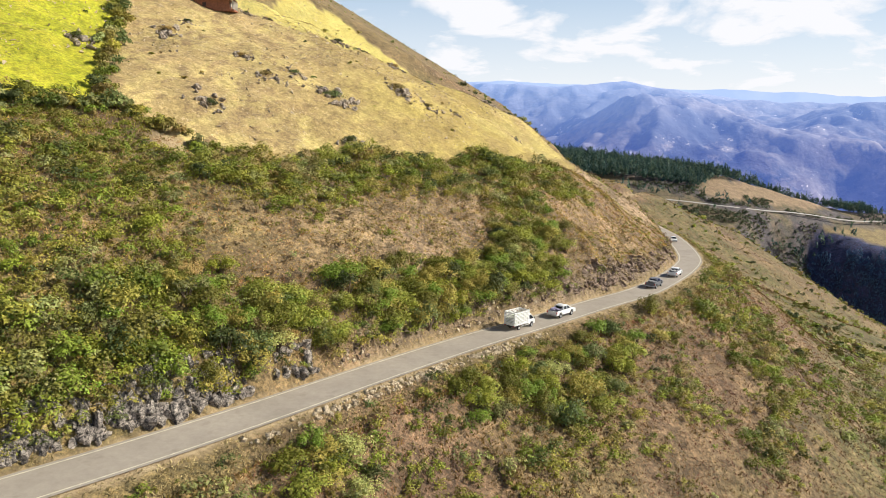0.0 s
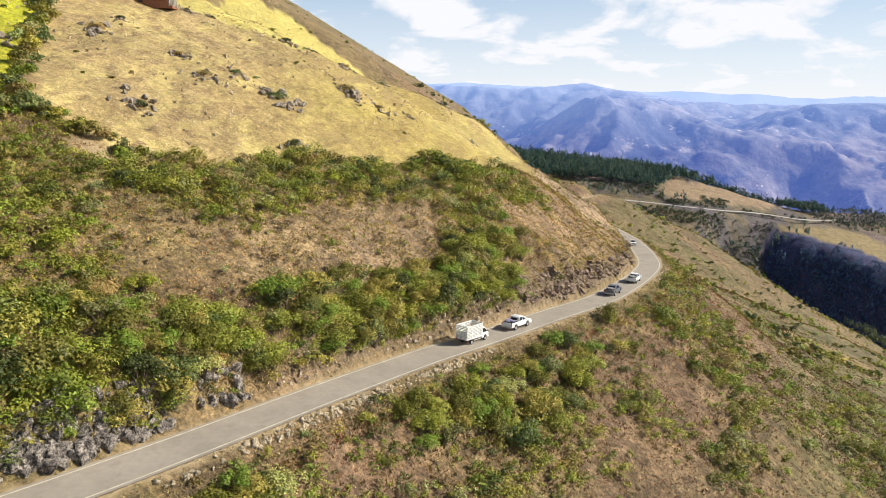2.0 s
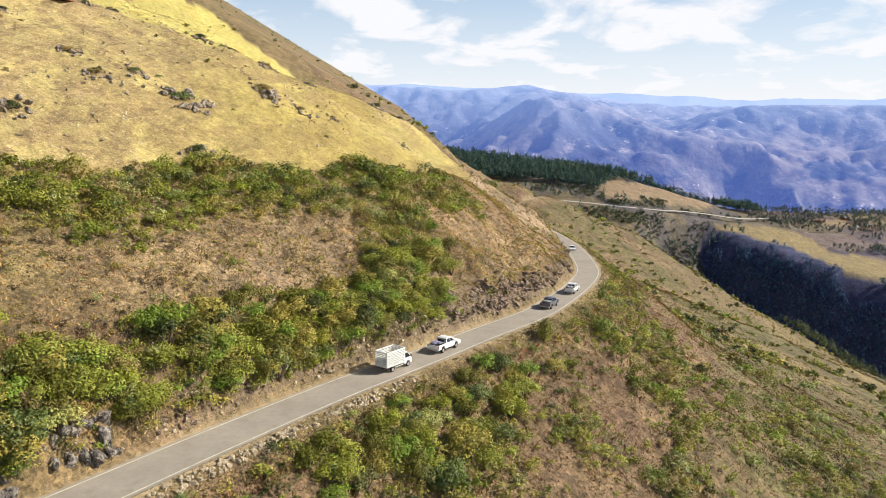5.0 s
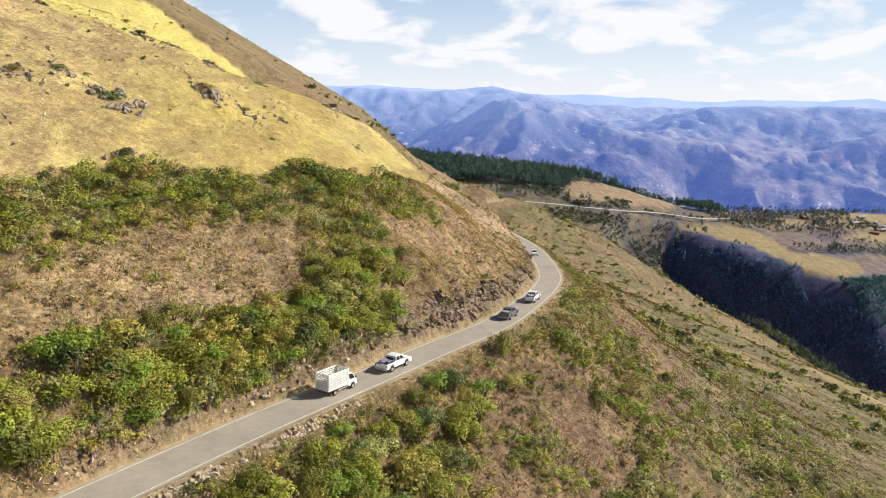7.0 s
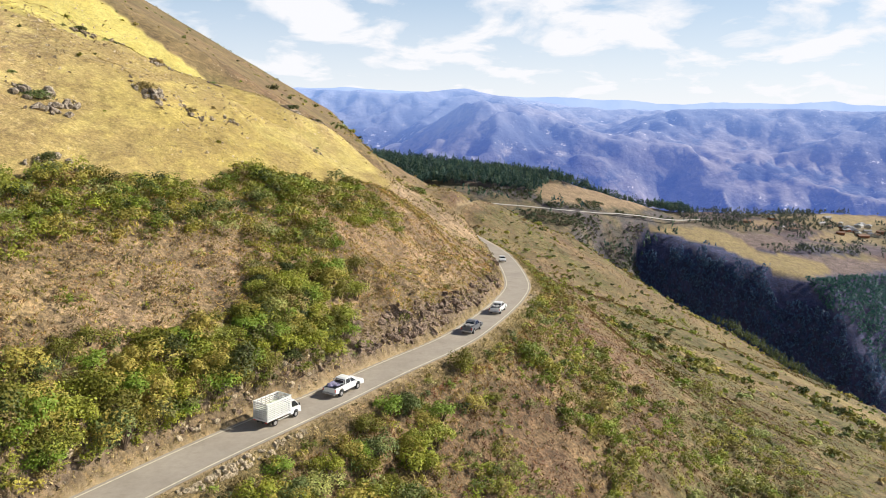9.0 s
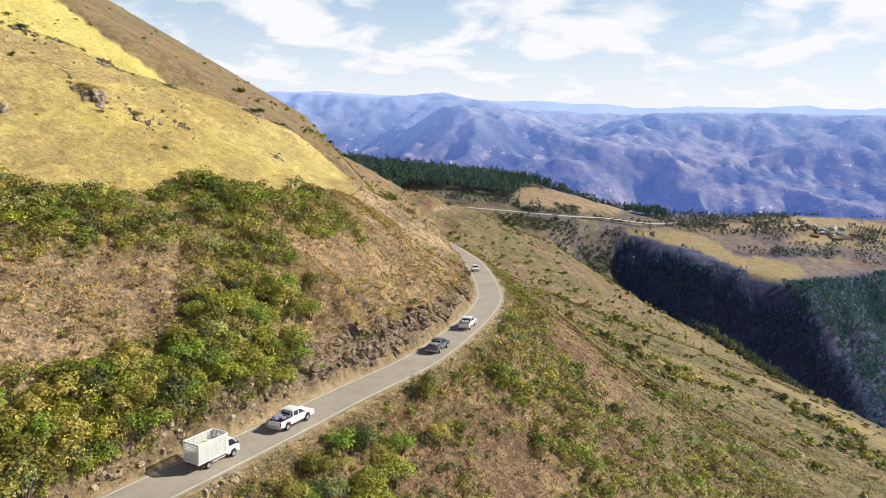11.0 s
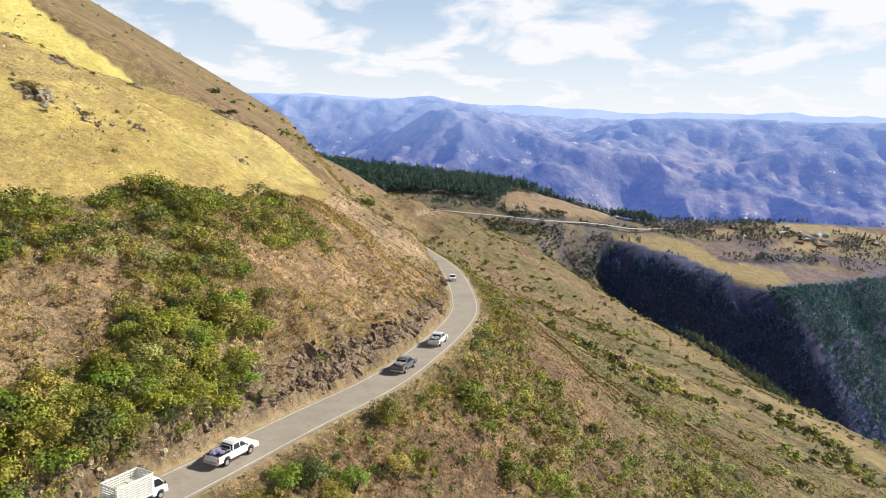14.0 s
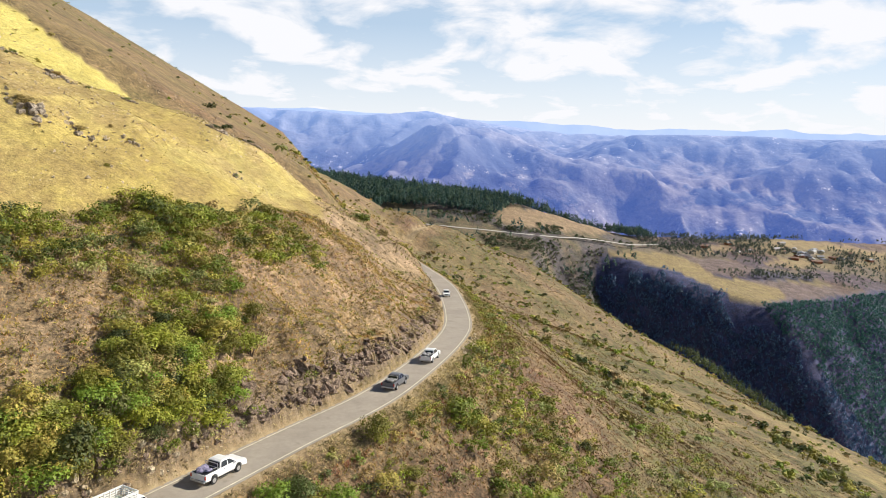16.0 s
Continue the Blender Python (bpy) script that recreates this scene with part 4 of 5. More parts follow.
# boulders with thorny scrub in the straw field
BOULDERS = [(-15, 122.4, 1.7), (-37.4, 137.4, 1.2), (-36, 112.4, 1.6), (-9.4, 155.7, 1.8), (-20.1, 137.8, 2.1), (-14.9, 201, 2.0), (-50, 135, 1.6), (-50, 146, 0.9),
            (-32, 133, 1.2), (-28, 140, 1.1), (-23, 139, 0.9), (-12, 187, 1.3), (14, 222, 1.6), (3, 166, 0.9), (19, 184, 0.8), (-57, 116, 1.4), (-72, 112, 1.5), (-26, 186, 1.4), (-20, 193, 1.2), (-4, 214, 1.0), (-45, 171, 0.9), (-41, 173, 0.8), (22, 236, 1.2), (-3, 159, 1.2)]
for i, (x, y, k) in enumerate(BOULDERS):
    r = random.Random(500 + i)
    z = float(land(np.array([x]), np.array([y]))[0][0])
    pile = tagged(new("boulder"), "weathered grey boulder pile in dry grass", "boulder", "field boulders")
    k *= 1.2
    for j in range(26):
        qx, qy = x + r.gauss(0, 0.75) * k, y + r.gauss(0, 0.75) * k
        place(pile, BOULDER_ROCKS[r.randrange(6)], qx, qy, float(land(np.array([qx]), np.array([qy]))[0][0]) + k * 0.12, k * (0.10 + 0.34 * r.random() ** 1.6), r, "rock")
    leaf_me, stem_me, words = shrub_meshes[(9, 15, 10, 16, 11)[i % 5]]
    bush = tagged(new("shrub"), "dark thorny bush growing over boulders in the straw field", "shrub", "field shrubs")
    bush.location = (x - 0.4 * k, y + 0.3 * k, z - 0.1)
    bush.scale = (k * 0.95, k * 0.95, k * 0.62)
    for nm, me in (("foliage", leaf_me), ("woody_base", stem_me)):
        o = new(nm, me)
        o.parent = bush

# small pale stones strewn over the straw slope
rng = np.random.default_rng(55)
px_, py_ = rng.uniform(-75, 45, 9000), rng.uniform(95, 270, 9000)
pd_ = beside(px_, py_)[0]
ok = (pd_ > 38) & (pd_ < 125) & (rough(px_, py_, 15, 3, 0.6, 95.0) > 0.0)
px_, py_ = px_[ok], py_[ok]
pz_ = land(px_, py_)[0]
corner = unit(rng.normal(size=(len(px_), 4, 3))) * (0.13 + 0.45 * rng.random((len(px_), 1, 1)) ** 3)
corner += np.stack([px_, py_, pz_ + 0.05], 1)[:, None, :]
stone_tris = corner[:, [[0, 1, 2], [0, 2, 3], [0, 3, 1], [1, 3, 2]]].reshape(-1, 3, 3)
strewn = new("strewn_stones", soup("strewn_stones", stone_tris, np.full((len(stone_tris), 3), 0.4), M_PALE))
tagged(strewn, "small pale stones strewn over the straw slope", "stones", kind="stuff")

# hedge round the green field, and single bushes on the straw slope
HEDGE = glide([(-64, 150, 0), (-60, 138, 0), (-55.5, 126, 0), (-52, 114, 0), (-48, 104, 0), (-45, 98, 0)], 1.1)
LOW_HEDGE = glide([(-66, 78, 0), (-54, 89, 0), (-51, 93, 0), (-46, 98, 0), (-38, 101, 0), (-33, 100, 0)], 1.1)
rng = np.random.default_rng(33)
hx = np.concatenate([HEDGE[:, 0], LOW_HEDGE[:, 0], LOW_HEDGE[:, 0]]) + rng.normal(0, 0.8, len(HEDGE) + 2 * len(LOW_HEDGE))
hy = np.concatenate([HEDGE[:, 1], LOW_HEDGE[:, 1], LOW_HEDGE[:, 1]]) + rng.normal(0, 0.8, len(hx))
fx1, fy1 = rng.uniform(-70, 40, 60), rng.uniform(110, 290, 60)
bd, bs, _ = beside(fx1, fy1)
good = (bd > 40) & (bd < 120)
hx, hy = np.concatenate([hx, fx1[good]]), np.concatenate([hy, fy1[good]])
hz_ = land(hx, hy)[0]
hr = np.concatenate([rng.uniform(1.0, 1.9, len(hx) - good.sum()), rng.uniform(0.25, 0.6, good.sum())])
tri, own = foliage(rng, np.stack([hx, hy, hz_ - 0.1], 1), hr, hr * 1.4, np.clip(230 * hr, 60, 500).astype(int), 0.13 + 0.1 * hr)
hedge = new("hedge", soup("hedge", tri, shades(rng, len(hx), (1, 2, 3, 2, 4, 0.3, 2, 0.5))[own] * (0.7 + 0.6 * rng.random((len(own), 1))), M_LEAF))
tagged(hedge, "dark straggling hedge round the bright green field", "hedge", kind="stuff")

# scattered dark bushes on the far flank and the brown shoulder
rng = np.random.default_rng(44)
N = 13000
bx, by = rng.uniform(-120, 420, N), rng.uniform(150, 720, N)
FLANK_SPOTS = [(148, 329, 6), (132, 284, 5), (137, 265, 5), (141, 249, 5), (129, 212, 8), (162, 257, 6), (156, 232, 4), (199, 279, 6), (209, 275, 6), (214, 263, 7), (210, 247, 6), (216, 241, 8), (196, 208, 9), (204, 208, 8)]
extra = [(q[0] + q[2] * rng.normal(0, 0.6, 26), q[1] + q[2] * rng.normal(0, 0.6, 26)) for q in FLANK_SPOTS]
bx[:26 * len(extra)], by[:26 * len(extra)] = np.concatenate([q[0] for q in extra]), np.concatenate([q[1] for q in extra])
all_ = land(bx, by)
bd, bs = all_[1], all_[2]
chance = np.where(bd > 0, np.where((bs > 372) | (bd > 95), 0.16, 0.0), np.where((bd < -16) & (bs > 250), 0.42, 0.0)) * np.clip(0.7 + 1.4 * rough(bx, by, 45, 3, 0.6, 51.0), 0.05, 1)
streaks = step_up(-0.1, 0.35, rough(bs * 1.6, bd * 0.22, 14, 3, 0.6, 53.0))
chance = np.where((bd < -25) & (bd > -160) & (bs > 285) & (bs < 430), 0.06 + 0.6 * streaks, chance)
chance[:26 * len(extra)] = 1.0
ok = (rng.random(N) < chance) & (all_[3] > np.maximum(all_[4], all_[5])) & (np.abs(bd) > 5)
bx, by, bz = bx[ok], by[ok], all_[0][ok]
br = np.clip(0.85 * np.exp(rng.normal(0.2, 0.45, len(bx))), 0.35, 2.4) * np.where(bd[ok] > 60, 0.45, 1.0)
tri, own = foliage(rng, np.stack([bx, by, bz - 0.15], 1), br * 1.1, br * 1.3, np.clip(40 * br, 22, 100).astype(int), 0.32 + 0.24 * br, lobes=4)
far_scrub = new("scattered_bushes", soup("scattered_bushes", tri, shades(rng, len(bx), (2, 4, 4, 2, 3, 1, 2, 2))[own] * (0.7 + 0.6 * rng.random((len(own), 1))), M_LEAF))
tagged(far_scrub, "scattered dark bushes on the distant brown slope", "bushes", kind="stuff")

# ---- vehicles ----
M_WHITE = simple("white_car_paint", (0.80, 0.80, 0.79), 0.3, vary=0.06)
M_GREY = simple("dark_grey_car_paint", (0.13, 0.135, 0.15), 0.3, vary=0.1)
M_TYRE = simple("tyre_rubber", (0.03, 0.03, 0.032), 0.85)
M_RIM = simple("rim_metal", (0.55, 0.55, 0.56), 0.35, 0.7)
M_BLACK = simple("black_plastic", (0.035, 0.035, 0.04), 0.6)
M_TARP = simple("violet_grey_tarpaulin", (0.34, 0.31, 0.46), 0.75, vary=0.5, scale=4)
M_LOAD = simple("mixed_load", (0.42, 0.41, 0.40), 0.8, vary=0.6, scale=5)
M_CRATE = simple("pale_green_load", (0.62, 0.66, 0.50), 0.8, vary=0.25, scale=4)
M_RED = simple("red_lamp_lens", (0.55, 0.03, 0.02), 0.25)
M_LAMP = simple("headlamp_lens", (0.75, 0.77, 0.8), 0.15)


def glass_material():
    m, n, l, b = material("dark_window_glass", 0.08)
    b.inputs["Base Color"].default_value = (0.02, 0.025, 0.03, 1)
    b.inputs["Specular IOR Level"].default_value = 0.7
    return m


M_GLASS = glass_material()


def part(name, bm, mat, parent_ob, label=""):
    """Links a bmesh as one mesh object under a thing or a part."""
    me = bpy.data.meshes.new(name)
    bmesh.ops.recalc_face_normals(bm, faces=bm.faces[:])
    bm.to_mesh(me)
    bm.free()
    me.materials.append(mat)
    ob = new(name, me)
    ob.parent = parent_ob
    if label:
        ob["label"] = label
    return ob


def box(size, at, bevel=0.0, bm=None):
    bm = bm or bmesh.new()
    made = bmesh.ops.create_cube(bm, size=1, matrix=Matrix.Translation(at) @ Matrix.Diagonal((*size, 1)))
    if bevel:
        vs = set(made["verts"])
        bmesh.ops.bevel(bm, geom=[e for e in bm.edges if e.verts[0] in vs and e.verts[1] in vs], offset=bevel, segments=2, affect="EDGES", profile=0.6)
    return bm


def slab(outline, half_lo, half_hi, split, bevel):
    """A body whose side view is the outline (y, z); half width half_lo below the height split and half_hi at the top."""
    bm = bmesh.new()
    top = max(z for _, z in outline)
    rows = []
    for side in (-1, 1):
        ring = []
        for y, z in outline:
            u = max(0.0, (z - split) / max(1e-6, top - split))
            ring.append(bm.verts.new((side * (half_lo + (half_hi - half_lo) * u), y, z)))
        bm.faces.new(ring if side < 0 else ring[::-1])
        rows.append(ring)
    k = len(outline)
    for i in range(k):
        bm.faces.new((rows[0][i], rows[1][i], rows[1][(i + 1) % k], rows[0][(i + 1) % k]))
    bmesh.ops.recalc_face_normals(bm, faces=bm.faces[:])
    if bevel:
        bmesh.ops.bevel(bm, geom=[e for e in bm.edges if not e.is_boundary and abs(e.verts[0].co.x - e.verts[1].co.x) < 0.02 and e.calc_face_angle(0) > 0.6], offset=bevel, segments=2, affect="EDGES", profile=0.6)
    return bm


def pane(corners, bm=None):
    bm = bm or bmesh.new()
    vs = [bm.verts.new(c) for c in corners]
    f = bm.faces.new(vs)
    f.normal_update()
    out = bmesh.ops.extrude_face_region(bm, geom=[f])
    bmesh.ops.translate(bm, verts=[g for g in out["geom"] if isinstance(g, bmesh.types.BMVert)], vec=f.normal * 0.012)
    return bm


def disc(radius, width, at, segments=20, bevel=0.0):
    bm = bmesh.new()
    bmesh.ops.create_cone(bm, cap_ends=True, segments=segments, radius1=radius, radius2=radius, depth=width, matrix=Matrix.Translation(at) @ Matrix.Rotation(radians(90), 4, "Y"))
    if bevel:
        bmesh.ops.bevel(bm, geom=[e for e in bm.edges if len(e.link_faces) == 2 and e.calc_face_angle(0) > 1.0], offset=bevel, segments=2, affect="EDGES")
    return bm


def wheels(car, spots, radius, half, wide):
    for y in spots:
        for side in (-1, 1):
            wheel = new("wheel")
            wheel.parent = car
            part("tyre", disc(radius, wide, (side * half, y, radius), 22, 0.05), M_TYRE, wheel)
            part("rim", disc(radius * 0.62, wide * 0.3, (side * (half + wide * 0.4), y, radius), 16, 0.02), M_RIM, wheel)


def arch(y, r, lift):
    return [(y + r * math.cos(a), lift + r * math.sin(a)) for a in [math.pi * (1 - i / 8) for i in range(9)]]


def pickup(paint_mat, load_mat, label, seed):
    r = random.Random(seed)
    car = tagged(new("pickup_truck"), label, "pickup truck", "vehicles on the road")
    outline = [(-2.62, 0.55)] + arch(-1.58, 0.44, 0.50) + arch(1.52, 0.44, 0.50) + [(2.50, 0.42), (2.66, 0.55), (2.64, 0.85), (2.52, 1.0), (1.42, 1.14), (1.15, 1.16), (-2.60, 1.14)]
    part("body", slab(outline, 0.92, 0.88, 0.75, 0.035), paint_mat, car)
    cab = [(-0.78, 1.13), (1.38, 1.13), (0.62, 1.72), (0.35, 1.78), (-0.35, 1.77), (-0.62, 1.68)]
    part("cabin", slab(cab, 0.86, 0.66, 1.13, 0.05), paint_mat, car)
    wide = lambda z: 0.86 + (0.66 - 0.86) * (z - 1.13) / 0.65
    for side in (-1, 1):
        for a, b, c, d in (((0.22, 1.2), (1.10, 1.2), (0.52, 1.62), (0.22, 1.66)), ((-0.66, 1.2), (0.14, 1.2), (0.14, 1.66), (-0.50, 1.64))):
            pts = [(side * (wide(z) + 0.004), y, z) for y, z in (a, b, c, d)]
            part("side_window", pane(pts if side > 0 else pts[::-1]), M_GLASS, car)
        part("mirror", box((0.18, 0.10, 0.16), (side * 1.0, 1.02, 1.22), 0.03), paint_mat, car)
        part("tail_light", box((0.12, 0.06, 0.32), (side * 0.84, -2.63, 0.92), 0.02), M_RED, car, "red tail light")
        part("headlight", box((0.36, 0.08, 0.17), (side * 0.68, 2.61, 0.86), 0.03), M_LAMP, car)
        part("door_handle", box((0.03, 0.16, 0.03), (side * 0.92, -0.28, 1.02), 0.01), M_BLACK, car)
        part("side_step", box((0.10, 1.9, 0.06), (side * 0.90, -0.02, 0.40), 0.02), M_BLACK, car)
    part("windscreen", pane([(-0.72, 1.30, 1.19), (0.72, 1.30, 1.19), (0.60, 0.72, 1.65), (-0.60, 0.72, 1.65)]), M_GLASS, car)
    part("rear_window", pane([(0.70, -0.765, 1.2), (-0.70, -0.765, 1.2), (-0.60, -0.648, 1.62), (0.60, -0.648, 1.62)]), M_GLASS, car)
    part("front_bumper", box((1.78, 0.18, 0.26), (0, 2.62, 0.52), 0.05), paint_mat, car)
    part("rear_bumper", box((1.70, 0.16, 0.18), (0, -2.70, 0.52), 0.04), M_RIM, car, "grey metal rear bumper")
    part("grille", box((0.9, 0.05, 0.20), (0, 2.665, 0.84), 0.02), M_BLACK, car)
    part("tailgate", box((1.5, 0.05, 0.46), (0, -2.625, 0.9), 0.02), paint_mat, car)
    part("bed_liner", box((1.52, 1.72, 0.04), (0, -1.70, 1.135), 0.01), M_BLACK, car, "black cargo bed liner")
    bar = bmesh.new()
    for side in (-1, 1):
        box((0.07, 0.07, 0.55), (side * 0.70, -0.98, 1.38), 0.015, bar)
        box((0.06, 0.62, 0.06), (side * 0.70, -1.24, 1.36), 0.015, bar)
    box((1.45, 0.07, 0.07), (0, -0.98, 1.65), 0.015, bar)
    part("roll_bar", bar, M_RIM, car, "grey tubular roll bar")
    for i in range(9):
        bag = bmesh.new()
        at = Vector((r.uniform(-0.5, 0.5), r.uniform(-2.35, -1.25), 1.17 + r.uniform(0.08, 0.2)))
        bmesh.ops.create_icosphere(bag, subdivisions=2, radius=r.uniform(0.22, 0.36), matrix=Matrix.Translation(at) @ Matrix.Diagonal((1.1, 1.2, 0.62, 1)))
        for v in bag.verts:
            v.co += Vector((r.uniform(-1, 1), r.uniform(-1, 1), r.uniform(-1, 1))) * 0.03
        part("bag", bag, load_mat, car, "lumpy wrapped bundle")
    wheels(car, (-1.58, 1.52), 0.385, 0.80, 0.25)
    return car


def stake_truck():
    car = tagged(new("stake_truck"), "small white lorry with a slatted livestock body", "truck", "vehicles on the road")
    cab = [(0.98, 0.45), (1.28, 0.45)] + arch(1.72, 0.36, 0.46) + [(2.2, 0.42), (2.42, 0.45), (2.46, 0.95), (2.30, 1.12), (1.55, 1.92), (1.40, 1.98), (1.02, 1.98)]
    part("cab", slab(cab, 0.84, 0.72, 1.05, 0.05), M_WHITE, car)
    wide = lambda z: 0.84 + (0.72 - 0.84) * (z - 1.05) / 0.93
    for side in (-1, 1):
        pts = [(side * (wide(z) + 0.004), y, z) for y, z in ((1.16, 1.2), (2.12, 1.2), (1.62, 1.76), (1.16, 1.80))]
        part("side_window", pane(pts if side > 0 else pts[::-1]), M_GLASS, car)
        part("mirror", box((0.16, 0.08, 0.24), (side * 0.98, 2.05, 1.35), 0.03), M_BLACK, car)
        part("headlight", box((0.30, 0.08, 0.2), (side * 0.60, 2.44, 0.82), 0.03), M_LAMP, car)
        part("tail_light", box((0.22, 0.05, 0.1), (side * 0.75, -2.46, 0.70), 0.01), M_RED, car, "red tail light")
    part("windscreen", pane([(-0.70, 2.235, 1.2), (0.70, 2.235, 1.2), (0.66, 1.62, 1.86), (-0.66, 1.62, 1.86)]), M_GLASS, car)
    part("front_bumper", box((1.66, 0.14, 0.22), (0, 2.44, 0.5), 0.04), M_WHITE, car)
    frame_bm = bmesh.new()
    for side in (-1, 1):
        box((0.10, 4.6, 0.16), (side * 0.36, -0.2, 0.62), 0, frame_bm)
    part("chassis", frame_bm, M_BLACK, car)
    part("bed_floor", box((1.86, 3.36, 0.10), (0, -0.78, 0.80), 0.01), M_WHITE, car)
    for side in (-1, 1):
        for i in range(7):
            part("post", box((0.05, 0.07, 1.72), (side * 0.91, -2.40 + i * 0.54, 1.70), 0.008), M_WHITE, car)
        for j in range(9):
            part("slat", box((0.03, 3.34, 0.115), (side * 0.945, -0.78, 0.92 + j * 0.195), 0.006), M_WHITE, car)
        part("underrun_bar", box((0.05, 1.5, 0.06), (side * 0.86, -0.1, 0.52), 0.01), M_WHITE, car)
    for y in (-2.46, 0.90):
        for i in range(4):
            part("post", box((0.07, 0.05, 1.72), (-0.75 + i * 0.5, y, 1.70), 0.008), M_WHITE, car)
        for j in range(9):
            part("slat", box((1.84, 0.03, 0.115), (0, y - 0.03 if y < 0 else y + 0.03, 0.92 + j * 0.195), 0.006), M_WHITE, car)
    rail = bmesh.new()
    for side in (-1, 1):
        box((0.07, 3.46, 0.06), (side * 0.92, -0.78, 2.60), 0.01, rail)
    for y in (-2.47, 0.91):
        box((1.9, 0.07, 0.06), (0, y, 2.601), 0.01, rail)
    part("top_rail", rail, M_WHITE, car)
    r = random.Random(3)
    for i in range(6):
        part("crate", box((0.78, 0.92, r.uniform(0.8, 1.1)), (-0.43 + 0.86 * (i % 2), -1.9 + 1.0 * (i // 2), 1.42), 0.04), M_CRATE, car, "pale green packed crate")
    wheels(car, (-1.25, 1.72), 0.33, 0.74, 0.22)
    return car


def park(car, s, side=0.0):
    """Stand a vehicle on the road, s metres along it, facing downhill towards the bend."""
    (x,), (y,) = on_plan(np.array([s]), np.array([side]))
    ahead_x, ahead_y = [float(q[0]) for q in on_plan(np.array([s + 2.5]), np.array([side]))]
    z0, z1 = float(np.interp(s, ALONG, LINE[:, 2])), float(np.interp(s + 2.5, ALONG, LINE[:, 2]))
    car.location = (x, y, z0 + 0.022)
    car.rotation_euler = (math.atan2(z1 - z0, 2.5), 0, math.atan2(-(ahead_x - x), ahead_y - y))


park(stake_truck(), 196.5)
park(pickup(M_WHITE, M_TARP, "white double-cab pickup with a violet tarpaulin load", 1), 207.0, -0.1)
park(pickup(M_GREY, M_LOAD, "dark grey double-cab pickup with luggage in its bed", 2), 239.5, -0.2)
park(pickup(M_WHITE, M_LOAD, "white double-cab pickup with mixed luggage leading the convoy", 4), 254.5, -0.3)



def small_car():
    car = tagged(new("car"), "small white hatchback car driving up round the bend", "car", "vehicles on the road")
    outline = [(-1.85, 0.42)] + arch(-1.2, 0.34, 0.40) + arch(1.2, 0.34, 0.40) + [(1.80, 0.36), (1.92, 0.5), (1.88, 0.78), (0.95, 0.96), (-1.82, 0.98), (-1.92, 0.7)]
    part("body", slab(outline, 0.82, 0.78, 0.7, 0.04), M_WHITE, car)
    cabin = [(-1.78, 0.97), (0.98, 0.95), (0.30, 1.42), (-0.1, 1.48), (-1.1, 1.46), (-1.5, 1.38)]
    part("cabin", slab(cabin, 0.77, 0.60, 0.97, 0.05), M_WHITE, car)
    half = lambda z: 0.77 - 0.17 * (z - 0.97) / 0.51
    for side in (-1, 1):
        for quad in (((0.05, 1.02), (0.78, 1.02), (0.28, 1.34), (0.05, 1.38)), ((-1.25, 1.02), (-0.03, 1.02), (-0.03, 1.38), (-1.15, 1.36))):
            pts = [(side * (half(z) + 0.004), y, z) for y, z in quad]
            part("side_window", pane(pts if side > 0 else pts[::-1]), M_GLASS, car)
        part("headlight", box((0.30, 0.08, 0.15), (side * 0.6, 1.86, 0.70), 0.03), M_LAMP, car)
        part("tail_light", box((0.14, 0.06, 0.26), (side * 0.68, -1.90, 0.78), 0.02), M_RED, car, "red tail light")
        part("mirror", box((0.15, 0.09, 0.12), (side * 0.87, 0.72, 1.02), 0.03), M_WHITE, car)
    part("windscreen", pane([(-0.66, 0.93, 1.0), (0.66, 0.93, 1.0), (0.56, 0.36, 1.39), (-0.56, 0.36, 1.39)]), M_GLASS, car)
    part("rear_window", pane([(0.62, -1.745, 1.03), (-0.62, -1.745, 1.03), (-0.54, -1.535, 1.34), (0.54, -1.535, 1.34)]), M_GLASS, car)
    part("front_bumper", box((1.56, 0.14, 0.22), (0, 1.87, 0.46), 0.05), M_WHITE, car)
    part("rear_bumper", box((1.56, 0.14, 0.22), (0, -1.88, 0.46), 0.05), M_WHITE, car)
    part("grille", box((0.8, 0.04, 0.14), (0, 1.91, 0.66), 0.02), M_BLACK, car)
    wheels(car, (-1.2, 1.2), 0.29, 0.70, 0.18)
    return car


oncoming = small_car()
park(oncoming, 318.0, 1.1)
oncoming.rotation_euler = (-oncoming.rotation_euler[0], 0, oncoming.rotation_euler[2] + math.pi)

# ---- farmhouse on the straw slope ----
M_BRICK = rock_material("orange_brick", (0.40, 0.16, 0.08), (0.22, 0.09, 0.05), (0.34, 0.14, 0.08))
M_TIN = simple("weathered_tin", (0.36, 0.35, 0.36), 0.5, 0.3, 0.3)
# M_SHADE: shade inside doorways and windows, painted as a near-black colour
M_SHADE = simple("dark_opening_shade", (0.05, 0.035, 0.03), 0.8)
M_ADOBE = simple("pale_plaster", (0.62, 0.56, 0.47), 0.9, vary=0.25, scale=0.6)
M_TILE = simple("roof_tiles", (0.34, 0.20, 0.14), 0.8, vary=0.3, scale=0.8)


